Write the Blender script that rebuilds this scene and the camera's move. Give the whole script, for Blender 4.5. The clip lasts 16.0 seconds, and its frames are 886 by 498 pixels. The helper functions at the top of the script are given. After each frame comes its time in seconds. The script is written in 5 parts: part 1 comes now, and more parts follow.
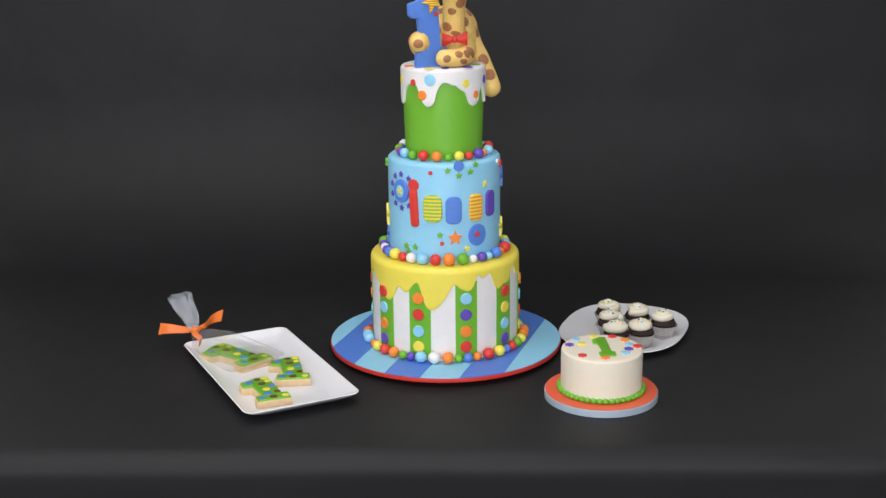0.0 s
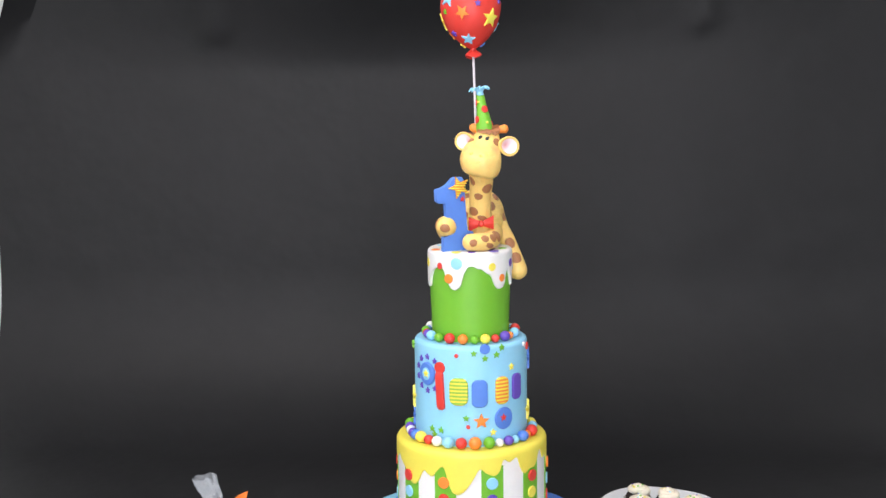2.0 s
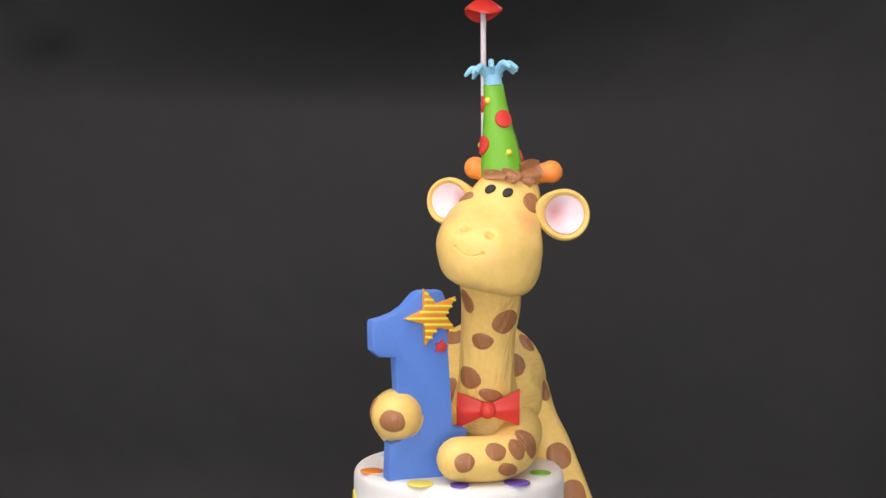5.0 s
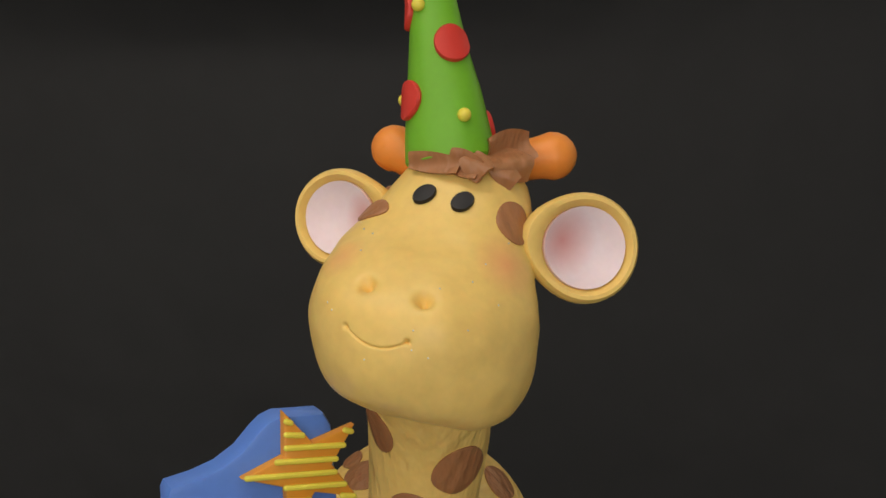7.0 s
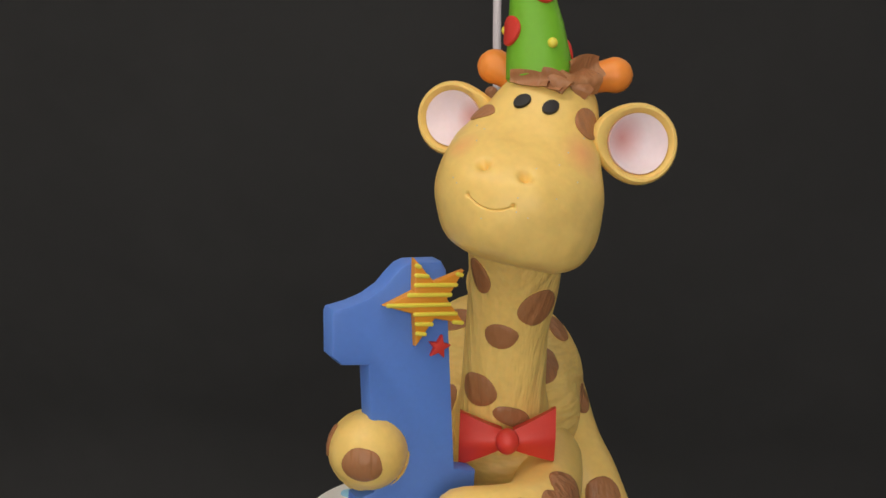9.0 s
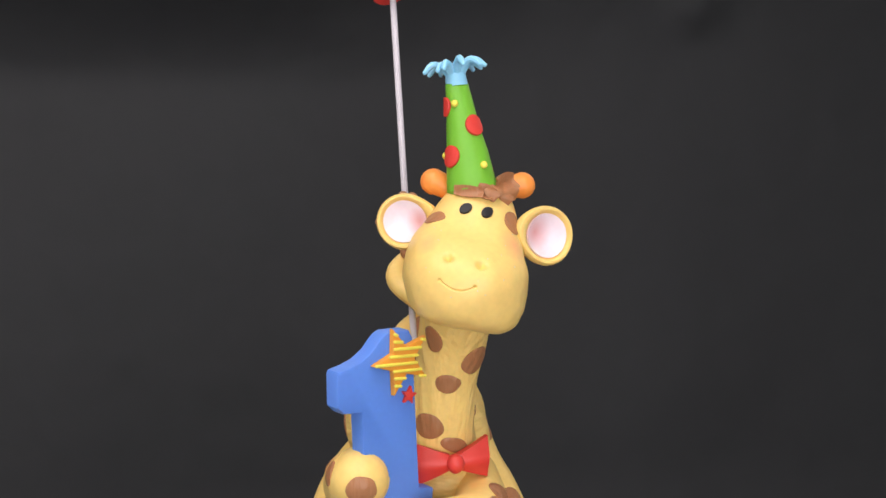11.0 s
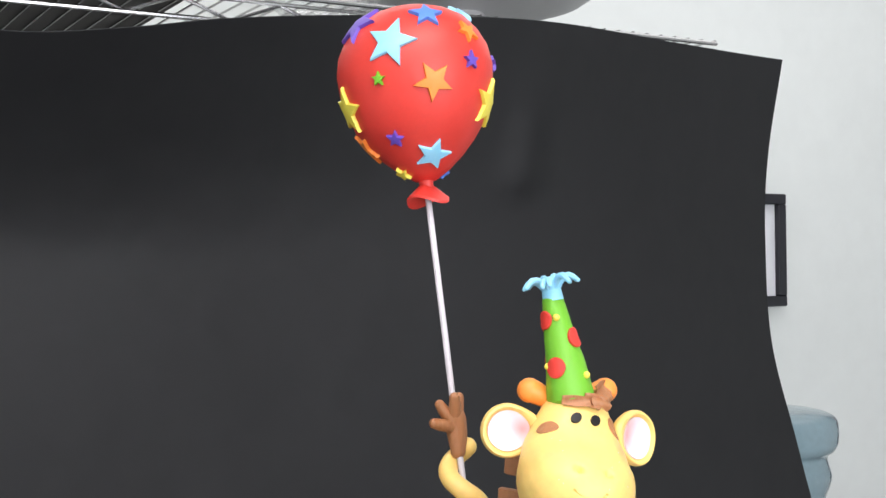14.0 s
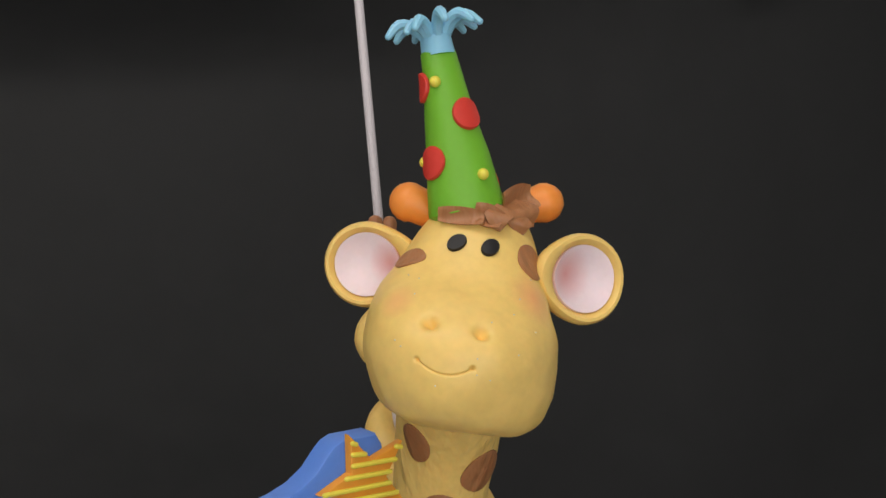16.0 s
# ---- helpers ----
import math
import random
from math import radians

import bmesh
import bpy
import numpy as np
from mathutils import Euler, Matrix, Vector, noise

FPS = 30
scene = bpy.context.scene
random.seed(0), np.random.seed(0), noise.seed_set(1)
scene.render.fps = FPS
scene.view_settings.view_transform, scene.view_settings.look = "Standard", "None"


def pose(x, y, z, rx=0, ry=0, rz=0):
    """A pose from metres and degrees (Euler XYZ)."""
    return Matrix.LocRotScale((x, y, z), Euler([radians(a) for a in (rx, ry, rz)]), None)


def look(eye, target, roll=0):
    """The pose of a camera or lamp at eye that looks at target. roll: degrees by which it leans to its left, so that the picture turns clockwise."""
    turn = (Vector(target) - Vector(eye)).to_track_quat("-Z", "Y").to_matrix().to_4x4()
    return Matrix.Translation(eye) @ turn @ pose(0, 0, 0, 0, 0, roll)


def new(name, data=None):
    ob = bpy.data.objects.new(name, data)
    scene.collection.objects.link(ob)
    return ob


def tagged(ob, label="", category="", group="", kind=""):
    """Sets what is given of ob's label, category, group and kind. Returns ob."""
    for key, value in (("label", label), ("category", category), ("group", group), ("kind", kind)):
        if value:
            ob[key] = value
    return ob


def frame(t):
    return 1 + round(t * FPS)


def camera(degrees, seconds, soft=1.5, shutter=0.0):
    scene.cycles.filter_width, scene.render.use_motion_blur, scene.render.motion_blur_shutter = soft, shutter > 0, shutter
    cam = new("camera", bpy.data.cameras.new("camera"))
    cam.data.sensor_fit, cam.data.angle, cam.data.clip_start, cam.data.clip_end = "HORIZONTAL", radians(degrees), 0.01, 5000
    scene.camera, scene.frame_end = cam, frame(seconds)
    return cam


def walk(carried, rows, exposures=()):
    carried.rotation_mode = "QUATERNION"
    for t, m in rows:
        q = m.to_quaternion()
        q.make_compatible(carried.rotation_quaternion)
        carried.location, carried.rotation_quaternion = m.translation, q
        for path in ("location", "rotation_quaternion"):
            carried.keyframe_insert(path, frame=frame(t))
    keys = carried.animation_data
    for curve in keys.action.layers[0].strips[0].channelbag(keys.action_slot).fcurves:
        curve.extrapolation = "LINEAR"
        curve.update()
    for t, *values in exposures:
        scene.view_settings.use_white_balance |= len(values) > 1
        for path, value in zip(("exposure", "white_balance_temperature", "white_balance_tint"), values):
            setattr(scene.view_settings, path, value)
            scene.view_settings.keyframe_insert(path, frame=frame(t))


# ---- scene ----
from mathutils.bvhtree import BVHTree

cam = camera(38.7, 16.0)
PATH = [
    (0, (0.025, -2.108, 0.763), (-0.001, -0.175, 0.221), -0.6),
    (0.5, (0.028, -2.114, 0.767), (-0.005, -0.164, 0.291), -0.7),
    (1, (0.02, -2.122, 0.771), (-0.02, -0.158, 0.367), -0.5),
    (1.5, (0.035, -2.116, 0.783), (-0.021, -0.144, 0.431), -1.0),
    (2, (0.041, -2.103, 0.797), (-0.04, -0.125, 0.508), -0.7),
    (2.5, (-0.03, -2.088, 0.769), (-0.026, -0.097, 0.578), -0.8),
    (2.7, (-0.05, -2.075, 0.758), (-0.03, -0.079, 0.619), -1.2),
    (3, (-0.067, -2.034, 0.768), (-0.031, -0.04, 0.62), -1.6),
    (3.2, (-0.012, -1.956, 0.745), (-0.030, 0.043, 0.580), -1.0),
    (3.5, (-0.026, -1.586, 0.701), (-0.013, 0.41, 0.576), 0.5),
    (3.8, (0.013, -1.111, 0.702), (-0.069, 0.878, 0.582), 1.7),
    (4, (0.0125, -1.022, 0.702), (-0.075, 0.984, 0.574), 1.5),
    (4.2, (0.04, -0.965, 0.671), (-0.117, 1.027, 0.596), 1.1),
    (6.3, (0.05, -0.669, 0.694), (-0.063, 1.324, 0.568), 0.4),
    (6.5, (0.048, -0.588, 0.688), (-0.096, 1.404, 0.586), 0.3),
    (7, (0.037, -0.42, 0.687), (-0.026, 1.575, 0.564), 0.5),
    (7.5, (0.043, -0.419, 0.685), (0.006, 1.574, 0.529), 1.4),
    (8, (0.059, -0.417, 0.678), (-0.108, 1.564, 0.464), 3.2),
    (8.2, (0.051, -0.431, 0.672), (-0.095, 1.548, 0.422), 3.1),
    (10.3, (-0.073, -0.708, 0.704), (0.078, 1.275, 0.489), 1.9),
    (10.5, (-0.084, -0.692, 0.704), (0.123, 1.289, 0.516), 2.4),
    (11, (-0.143, -0.71, 0.709), (0.302, 1.234, 0.56), 0.2),
    (11.2, (-0.215, -0.684, 0.719), (0.399, 1.219, 0.575), 1.0),
    (11.5, (-0.302, -0.64, 0.736), (0.501, 1.181, 0.539), 2.2),
    (11.7, (-0.344, -0.619, 0.719), (0.554, 1.157, 0.52), 3.0),
    (12, (-0.395, -0.602, 0.715), (0.592, 1.125, 0.507), 4.5),
    (12.2, (-0.421, -0.591, 0.719), (0.600, 1.121, 0.490), 4.5),
    (12.5, (-0.432, -0.595, 0.73), (0.617, 1.103, 0.597), 2.9),
    (13, (-0.432, -0.615, 0.765), (0.618, 1.087, 0.798), 1.1),
    (13.2, (-0.432, -0.619, 0.774), (0.61, 1.086, 0.848), 0.6),
    (13.5, (-0.433, -0.628, 0.776), (0.601, 1.081, 0.867), 0.3),
    (14, (-0.402, -0.637, 0.763), (0.594, 1.096, 0.801), -0.5),
    (14.5, (-0.343, -0.639, 0.737), (0.599, 1.124, 0.665), -1.2),
    (15, (-0.226, -0.688, 0.732), (0.484, 1.179, 0.625), -0.6),
    (15.2, (-0.163, -0.655, 0.726), (0.406, 1.262, 0.587), -1.2),
    (15.5, (-0.087, -0.515, 0.715), (0.343, 1.435, 0.597), -2.6),
    (16, (-0.07, -0.48, 0.708), (0.319, 1.477, 0.572), -1.9),
]
walk(cam, [(t, look(eye, target, roll)) for t, eye, target, roll in PATH], exposures=((0.0, -0.06, 6400, 15), (1.5, 0.14, 6400, 15), (2.5, 0.72, 6400, 17), (3.0, 0.86, 6400, 17), (4.2, 0.22, 6700, 18), (6.5, -0.26, 7000, 15), (7.0, -0.82, 7300, 12), (8.2, -0.86, 7400, 11), (10.3, -0.10, 6700, 17), (12.0, 0.12, 6500, 17), (13.0, 0.40, 6400, 15), (13.5, 0.64, 6300, 14), (14.5, 0.36, 6400, 15), (15.5, -0.22, 6700, 17), (16.0, -0.66, 6900, 12)))

# ---- world, lamps ----
world = bpy.data.worlds.new("room_air")
world.use_nodes = True
world.node_tree.nodes["Background"].inputs[0].default_value = (0.9, 0.95, 1.0, 1)
world.node_tree.nodes["Background"].inputs[1].default_value = 0.05
scene.world = world


def area_lamp(name, eye, target, sx, sy, watts, color):
    d = bpy.data.lights.new(name, "AREA")
    d.shape, d.size, d.size_y, d.energy, d.color = "RECTANGLE", sx, sy, watts, color
    ob = new(name, d)
    ob.matrix_world = look(eye, target)
    return ob


# unseen source, added to light cake and paper evenly from the front
area_lamp("front_fill_lamp", (0.0, -3.32, 0.66), (0.0, 0, 0.55), 2.8, 1.1, 57, (0.96, 0.98, 1.0))
area_lamp("ceiling_lamp_front", (-0.5, -2.0, 1.70), (-0.5, -1.4, 0), 3.0, 0.9, 24, (1.0, 0.96, 0.92))
area_lamp("ceiling_lamp_middle", (-0.55, -0.6, 1.70), (-0.55, -0.6, 0), 1.6, 0.6, 16, (1.0, 0.96, 0.92))
# unseen lamp, added to brighten the rear wall and the shelf goods
area_lamp("rear_wall_fill_lamp", (0.9, 0.95, 1.70), (0.9, 0.95, 0), 3.0, 0.5, 7, (1.0, 0.98, 0.95))


# ---- materials ----
def material(name, color, rough=0.5, metal=0.0, var=0.06, scale=60.0, bump=0.1, bscale=300.0, sss=0.0, coat=0.0, spec=0.5):
    """A plain surface with colour variation at two scales and fine relief."""
    m = bpy.data.materials.new(name)
    m.use_nodes = True
    nt = m.node_tree
    b = nt.nodes["Principled BSDF"]
    b.inputs["Roughness"].default_value, b.inputs["Metallic"].default_value = rough, metal
    b.inputs["Subsurface Weight"].default_value, b.inputs["Subsurface Scale"].default_value = sss, 0.004
    b.inputs["Coat Weight"].default_value = coat
    b.inputs["Specular IOR Level"].default_value = spec
    co = nt.nodes.new("ShaderNodeTexCoord")
    n1, n2 = nt.nodes.new("ShaderNodeTexNoise"), nt.nodes.new("ShaderNodeTexNoise")
    n1.inputs["Scale"].default_value, n2.inputs["Scale"].default_value = scale, scale * 7
    n1.inputs["Detail"].default_value = n2.inputs["Detail"].default_value = 4
    add = nt.nodes.new("ShaderNodeMath")
    add.operation = "ADD"
    ramp = nt.nodes.new("ShaderNodeMapRange")
    ramp.inputs[1].default_value, ramp.inputs[2].default_value = 0.6, 1.4
    ramp.inputs[3].default_value, ramp.inputs[4].default_value = 1 - var, 1 + var
    mul = nt.nodes.new("ShaderNodeVectorMath")
    mul.operation = "SCALE"
    mul.inputs[0].default_value = color
    for n in (n1, n2):
        nt.links.new(co.outputs["Object"], n.inputs["Vector"])
    nt.links.new(n1.outputs[0], add.inputs[0])
    nt.links.new(n2.outputs[0], add.inputs[1])
    nt.links.new(add.outputs[0], ramp.inputs[0])
    nt.links.new(ramp.outputs[0], mul.inputs["Scale"])
    nt.links.new(mul.outputs[0], b.inputs["Base Color"])
    if bump:
        n3, bp = nt.nodes.new("ShaderNodeTexNoise"), nt.nodes.new("ShaderNodeBump")
        n3.inputs["Scale"].default_value, n3.inputs["Detail"].default_value = bscale, 5
        bp.inputs["Strength"].default_value, bp.inputs["Distance"].default_value = bump, 0.001
        nt.links.new(co.outputs["Object"], n3.inputs["Vector"])
        nt.links.new(n3.outputs[0], bp.inputs["Height"])
        nt.links.new(bp.outputs[0], b.inputs["Normal"])
    return m


def fondant(name, color, rough=0.45, **kw):
    return material(name, color, rough, sss=0.08, var=0.04, bump=0.12, bscale=180, **kw)


def glass(name, color, rough=0.05, alpha=1.0):
    m = bpy.data.materials.new(name)
    m.use_nodes = True
    b = m.node_tree.nodes["Principled BSDF"]
    b.inputs["Base Color"].default_value = (*color, 1)
    b.inputs["Roughness"].default_value = rough
    b.inputs["Transmission Weight"].default_value = 1.0
    b.inputs["IOR"].default_value = 1.3
    b.inputs["Alpha"].default_value = alpha
    return m


WHITE = fondant("white_fondant", (0.80, 0.79, 0.78))
YELLOW = fondant("yellow_fondant", (0.84, 0.72, 0.09))
GREEN = fondant("green_fondant", (0.155, 0.45, 0.025))
SKY = fondant("light_blue_fondant", (0.28, 0.62, 0.84))
BLUE = fondant("blue_fondant", (0.09, 0.225, 0.68))
PURPLE = fondant("purple_fondant", (0.13, 0.07, 0.45))
RED = fondant("red_fondant", (0.68, 0.045, 0.032))
ORANGE = fondant("orange_fondant", (0.90, 0.25, 0.035))
HORN = fondant("horn_orange_fondant", (0.90, 0.29, 0.05))
TAN = material("giraffe_fondant", (0.88, 0.60, 0.182), 0.42, var=0.07, scale=45, bump=0.18, bscale=110, sss=0.08)
def wrinkled(name, color, scale=(45, 45, 150), depth=0.0042):
    """Rolled fondant with soft folds across it."""
    m = material(name, color, 0.45, var=0.08, scale=45, bump=0.18, bscale=110, sss=0.08)
    nt = m.node_tree
    co, mp, wv = nt.nodes.new("ShaderNodeTexCoord"), nt.nodes.new("ShaderNodeMapping"), nt.nodes.new("ShaderNodeTexNoise")
    mp.inputs["Scale"].default_value = scale
    mp.inputs["Rotation"].default_value = (0.35, 0.25, 0)
    wv.inputs["Scale"].default_value, wv.inputs["Detail"].default_value = 1.0, 2
    bp = nt.nodes.new("ShaderNodeBump")
    bp.inputs["Strength"].default_value, bp.inputs["Distance"].default_value = 0.9, depth
    nt.links.new(co.outputs["Object"], mp.inputs["Vector"])
    nt.links.new(mp.outputs[0], wv.inputs["Vector"])
    nt.links.new(wv.outputs[0], bp.inputs["Height"])
    nt.links.new(bp.outputs[0], nt.nodes["Principled BSDF"].inputs["Normal"])
    return m


WRINKLED = wrinkled("wrinkled_giraffe_fondant", (0.88, 0.60, 0.182))
FOLDED = wrinkled("folded_neck_fondant", (0.88, 0.60, 0.182), (190, 190, 30), 0.0022)
BROWN = wrinkled("brown_fondant", (0.39, 0.165, 0.068), (210, 210, 40), 0.0022)
PINK = fondant("pink_fondant", (0.84, 0.69, 0.74), 0.5)


def dusted(m, spots, color, most):
    """Soft powder blush brushed on round the places given (x, y, z, reach)."""
    nt = m.node_tree
    bs = nt.nodes["Principled BSDF"]
    src = bs.inputs["Base Color"].links[0].from_socket
    co = nt.nodes.new("ShaderNodeTexCoord")
    for x, y, z, reach in spots:
        mp = nt.nodes.new("ShaderNodeMapping")
        mp.vector_type = "TEXTURE"
        mp.inputs["Location"].default_value = (x, y, z)
        mp.inputs["Scale"].default_value = (reach, reach, reach)
        gr = nt.nodes.new("ShaderNodeTexGradient")
        gr.gradient_type = "SPHERICAL"
        ml = nt.nodes.new("ShaderNodeMath")
        ml.operation = "MULTIPLY"
        ml.inputs[1].default_value = most
        mx = nt.nodes.new("ShaderNodeMix")
        mx.data_type = "RGBA"
        mx.inputs[7].default_value = (*color, 1)
        nt.links.new(co.outputs["Object"], mp.inputs["Vector"])
        nt.links.new(mp.outputs[0], gr.inputs["Vector"])
        nt.links.new(gr.outputs["Fac"], ml.inputs[0])
        nt.links.new(ml.outputs[0], mx.inputs[0])
        nt.links.new(src, mx.inputs[6])
        src = mx.outputs[2]
    nt.links.new(src, bs.inputs["Base Color"])


dusted(PINK, ((.0605, -.047, .6670, .011), (.001, -.026, .6725, .009)), (0.72, 0.22, 0.20), 0.75)
dusted(TAN, ((.0440, -.064, .6610, .011), (-.0050, -.064, .6650, .009)), (0.90, 0.30, 0.16), 0.6)
BLACK = material("black_candy", (0.012, 0.012, 0.014), 0.42, var=0.02, bump=0, spec=0.3)
GLITTER = material("edible_glitter", (0.92, 0.92, 0.90), 0.2, 0.3, var=0.1, bump=0)
STARGOLD = fondant("gold_fondant", (0.80, 0.32, 0.03))
STICK = material("white_stick", (0.62, 0.58, 0.62), 0.35, var=0.05, bump=0.05)
PAPER = material("black_backdrop_paper", (0.0114, 0.0118, 0.0129), 0.60, var=0.12, scale=4, bump=0.06, bscale=500, spec=0.34)
PORCELAIN = material("white_porcelain", (0.80, 0.81, 0.84), 0.12, var=0.015, bump=0)
COOKIE = material("baked_cookie", (0.72, 0.52, 0.30), 0.8, var=0.12, scale=150, bump=0.4, bscale=600)
CREAM = material("ivory_buttercream", (0.82, 0.76, 0.62), 0.5, var=0.03, scale=50, bump=0.2, bscale=150, sss=0.1)
CHOC = material("chocolate_sponge", (0.022, 0.012, 0.009), 0.8, var=0.2, scale=300, bump=0.5, bscale=900)
WRAP = material("pleated_wrapper", (0.42, 0.40, 0.38), 0.5, var=0.08, scale=150, bump=0.1)
RIBBON = material("orange_ribbon", (0.85, 0.20, 0.03), 0.35, var=0.08, scale=120, bump=0.1)
FILM = glass("cellophane", (0.95, 0.96, 1.0), 0.10, 0.16)
NECK = material("crinkled_cellophane", (0.72, 0.78, 0.84), 0.12, var=0.3, scale=90, bump=1.0, bscale=70, coat=0.5)
NECK.node_tree.nodes["Principled BSDF"].inputs["Alpha"].default_value = 0.24
BAG = glass("cloudy_plastic_film", (0.93, 0.94, 0.96), 0.22, 0.45)
FOIL = material("pale_blue_foil", (0.55, 0.68, 0.78), 0.3, 0.3, var=0.05)
CHROME = material("chrome_wire", (0.46, 0.46, 0.46), 0.25, 1.0, var=0.05, bump=0)
WALL = material("white_wall_paint", (0.75, 0.78, 0.76), 0.7, var=0.03, scale=3, bump=0.06, bscale=150)
CEIL = material("ceiling_tile", (0.75, 0.75, 0.74), 0.9, var=0.04, scale=8, bump=0.3, bscale=120)
FLOOR = material("grey_floor", (0.30, 0.30, 0.29), 0.5, var=0.1, scale=10, bump=0.05)
FRAME = material("black_frame", (0.012, 0.012, 0.018), 0.3, var=0.05, bump=0)
MAT = material("mount_board", (0.72, 0.73, 0.76), 0.8, var=0.02, bump=0)
BOTTLE = material("blue_bottle_plastic", (0.36, 0.50, 0.56), 0.12, var=0.08, scale=14, bump=0.05, bscale=40)
BOTTLE.node_tree.nodes["Principled BSDF"].inputs["Transmission Weight"].default_value = 0.45
GREY = material("grey_plastic", (0.62, 0.62, 0.62), 0.4, var=0.04)
DARK = material("dark_card", (0.05, 0.045, 0.042), 0.6, var=0.15, scale=20)
nt = PAPER.node_tree
soft, dips = nt.nodes.new("ShaderNodeTexNoise"), nt.nodes.new("ShaderNodeBump")
soft.inputs["Scale"].default_value, soft.inputs["Detail"].default_value = 7.0, 3
dips.inputs["Strength"].default_value, dips.inputs["Distance"].default_value = 0.5, 0.010
nt.links.new(nt.nodes["Texture Coordinate"].outputs["Object"], soft.inputs["Vector"])
nt.links.new(soft.outputs[0], dips.inputs["Height"])
nt.links.new(nt.nodes["Principled BSDF"].inputs["Normal"].links[0].from_socket, dips.inputs["Normal"])
nt.links.new(dips.outputs[0], nt.nodes["Principled BSDF"].inputs["Normal"])
TAPE = material("clear_tape", (0.02, 0.02, 0.022), 0.3, var=0.08, bump=0)
MUSTARD = material("yellow_tape", (0.75, 0.50, 0.12), 0.5, var=0.05)
PALE = material("pale_green_tub", (0.78, 0.82, 0.62), 0.5, var=0.04)
COCOA = material("brown_icing", (0.13, 0.06, 0.02), 0.45, var=0.05)
MAROON = material("dark_red_card", (0.28, 0.06, 0.06), 0.6, var=0.1)
WIRE = material("white_coated_wire", (0.66, 0.66, 0.66), 0.4, 0.0, var=0.05, bump=0)


# ---- makers ----
def part(name, bm, mat, parent=None, label="", smooth=True):
    me = bpy.data.meshes.new(name)
    bmesh.ops.recalc_face_normals(bm, faces=bm.faces[:])
    bm.to_mesh(me)
    bm.free()
    for m in mat if isinstance(mat, (list, tuple)) else [mat]:
        me.materials.append(m)
    if smooth:
        me.polygons.foreach_set("use_smooth", [True] * len(me.polygons))
        me.set_sharp_from_angle(angle=radians(38))
    ob = new(name, me)
    if parent is not None:
        ob.parent = parent
    return tagged(ob, label)


def thing(name, label, category, group="", loc=(0, 0, 0)):
    ob = new(name)
    ob.empty_display_size = 0.02
    ob.location = loc
    return tagged(ob, label, category, group)


def loop_faces(bm, a, b):
    n = len(a)
    return [bm.faces.new((a[i], a[(i + 1) % n], b[(i + 1) % n], b[i])) for i in range(n)]


def lathe(profile, seg=64, bm=None, at=(0, 0, 0), mi=0):
    """A solid of turning round z through the profile's (radius, height) points; radius 0 closes it."""
    bm = bm or bmesh.new()
    rings = []
    for r, z in profile:
        if r < 1e-6:
            rings.append([bm.verts.new((at[0], at[1], at[2] + z))])
        else:
            rings.append([bm.verts.new((at[0] + r * math.cos(2 * math.pi * i / seg), at[1] + r * math.sin(2 * math.pi * i / seg), at[2] + z)) for i in range(seg)])
    for a, b in zip(rings, rings[1:]):
        for i in range(seg):
            j = (i + 1) % seg
            if len(a) == 1 and len(b) == 1:
                continue
            if len(a) == 1:
                f = bm.faces.new((a[0], b[j], b[i]))
            elif len(b) == 1:
                f = bm.faces.new((a[i], a[j], b[0]))
            else:
                f = bm.faces.new((a[i], a[j], b[j], b[i]))
            f.material_index = mi
    return bm


def tube(path, seg=16, bm=None, mi=0, cap=True, steps=6):
    """A round bar through (x, y, z, radius) points, smoothed between them, with domed ends."""
    bm = bm or bmesh.new()
    P = [Vector(p[:3]) for p in path]
    R = [p[3] for p in path]
    pts = []
    for i in range(len(P) - 1):
        p0, p1, p2, p3 = P[max(i - 1, 0)], P[i], P[i + 1], P[min(i + 2, len(P) - 1)]
        for k in range(steps):
            t = k / steps
            q = 0.5 * ((2 * p1) + (p2 - p0) * t + (2 * p0 - 5 * p1 + 4 * p2 - p3) * t * t + (3 * p1 - p0 - 3 * p2 + p3) * t ** 3)
            s = t * t * (3 - 2 * t)
            pts.append((q, R[i] * (1 - s) + R[i + 1] * s))
    pts.append((P[-1], R[-1]))
    d0, d1 = (pts[0][0] - pts[1][0]).normalized(), (pts[-1][0] - pts[-2][0]).normalized()
    if cap:
        caps = (0.35, 0.65, 0.87, 0.98)
        pts = [(pts[0][0] + d0 * pts[0][1] * c, pts[0][1] * math.sqrt(1 - c * c)) for c in reversed(caps)] + pts + [(pts[-1][0] + d1 * pts[-1][1] * c, pts[-1][1] * math.sqrt(1 - c * c)) for c in caps]
    up = Vector((0.13, 0.21, 0.97))
    rings, side = [], None
    for i, (p, r) in enumerate(pts):
        d = (pts[min(i + 1, len(pts) - 1)][0] - pts[max(i - 1, 0)][0]).normalized()
        if side is None:
            side = d.cross(up if abs(d.dot(up)) < 0.9 else Vector((1, 0, 0))).normalized()
        side = (side - d * side.dot(d)).normalized()
        o = d.cross(side)
        rings.append([bm.verts.new(p + r * (math.cos(a) * side + math.sin(a) * o)) for a in (2 * math.pi * k / seg for k in range(seg))])
    for a, b in zip(rings, rings[1:]):
        for f in loop_faces(bm, a, b):
            f.material_index = mi
    for ring in (rings[0], rings[-1]):
        bm.faces.new(ring).material_index = mi
    return bm


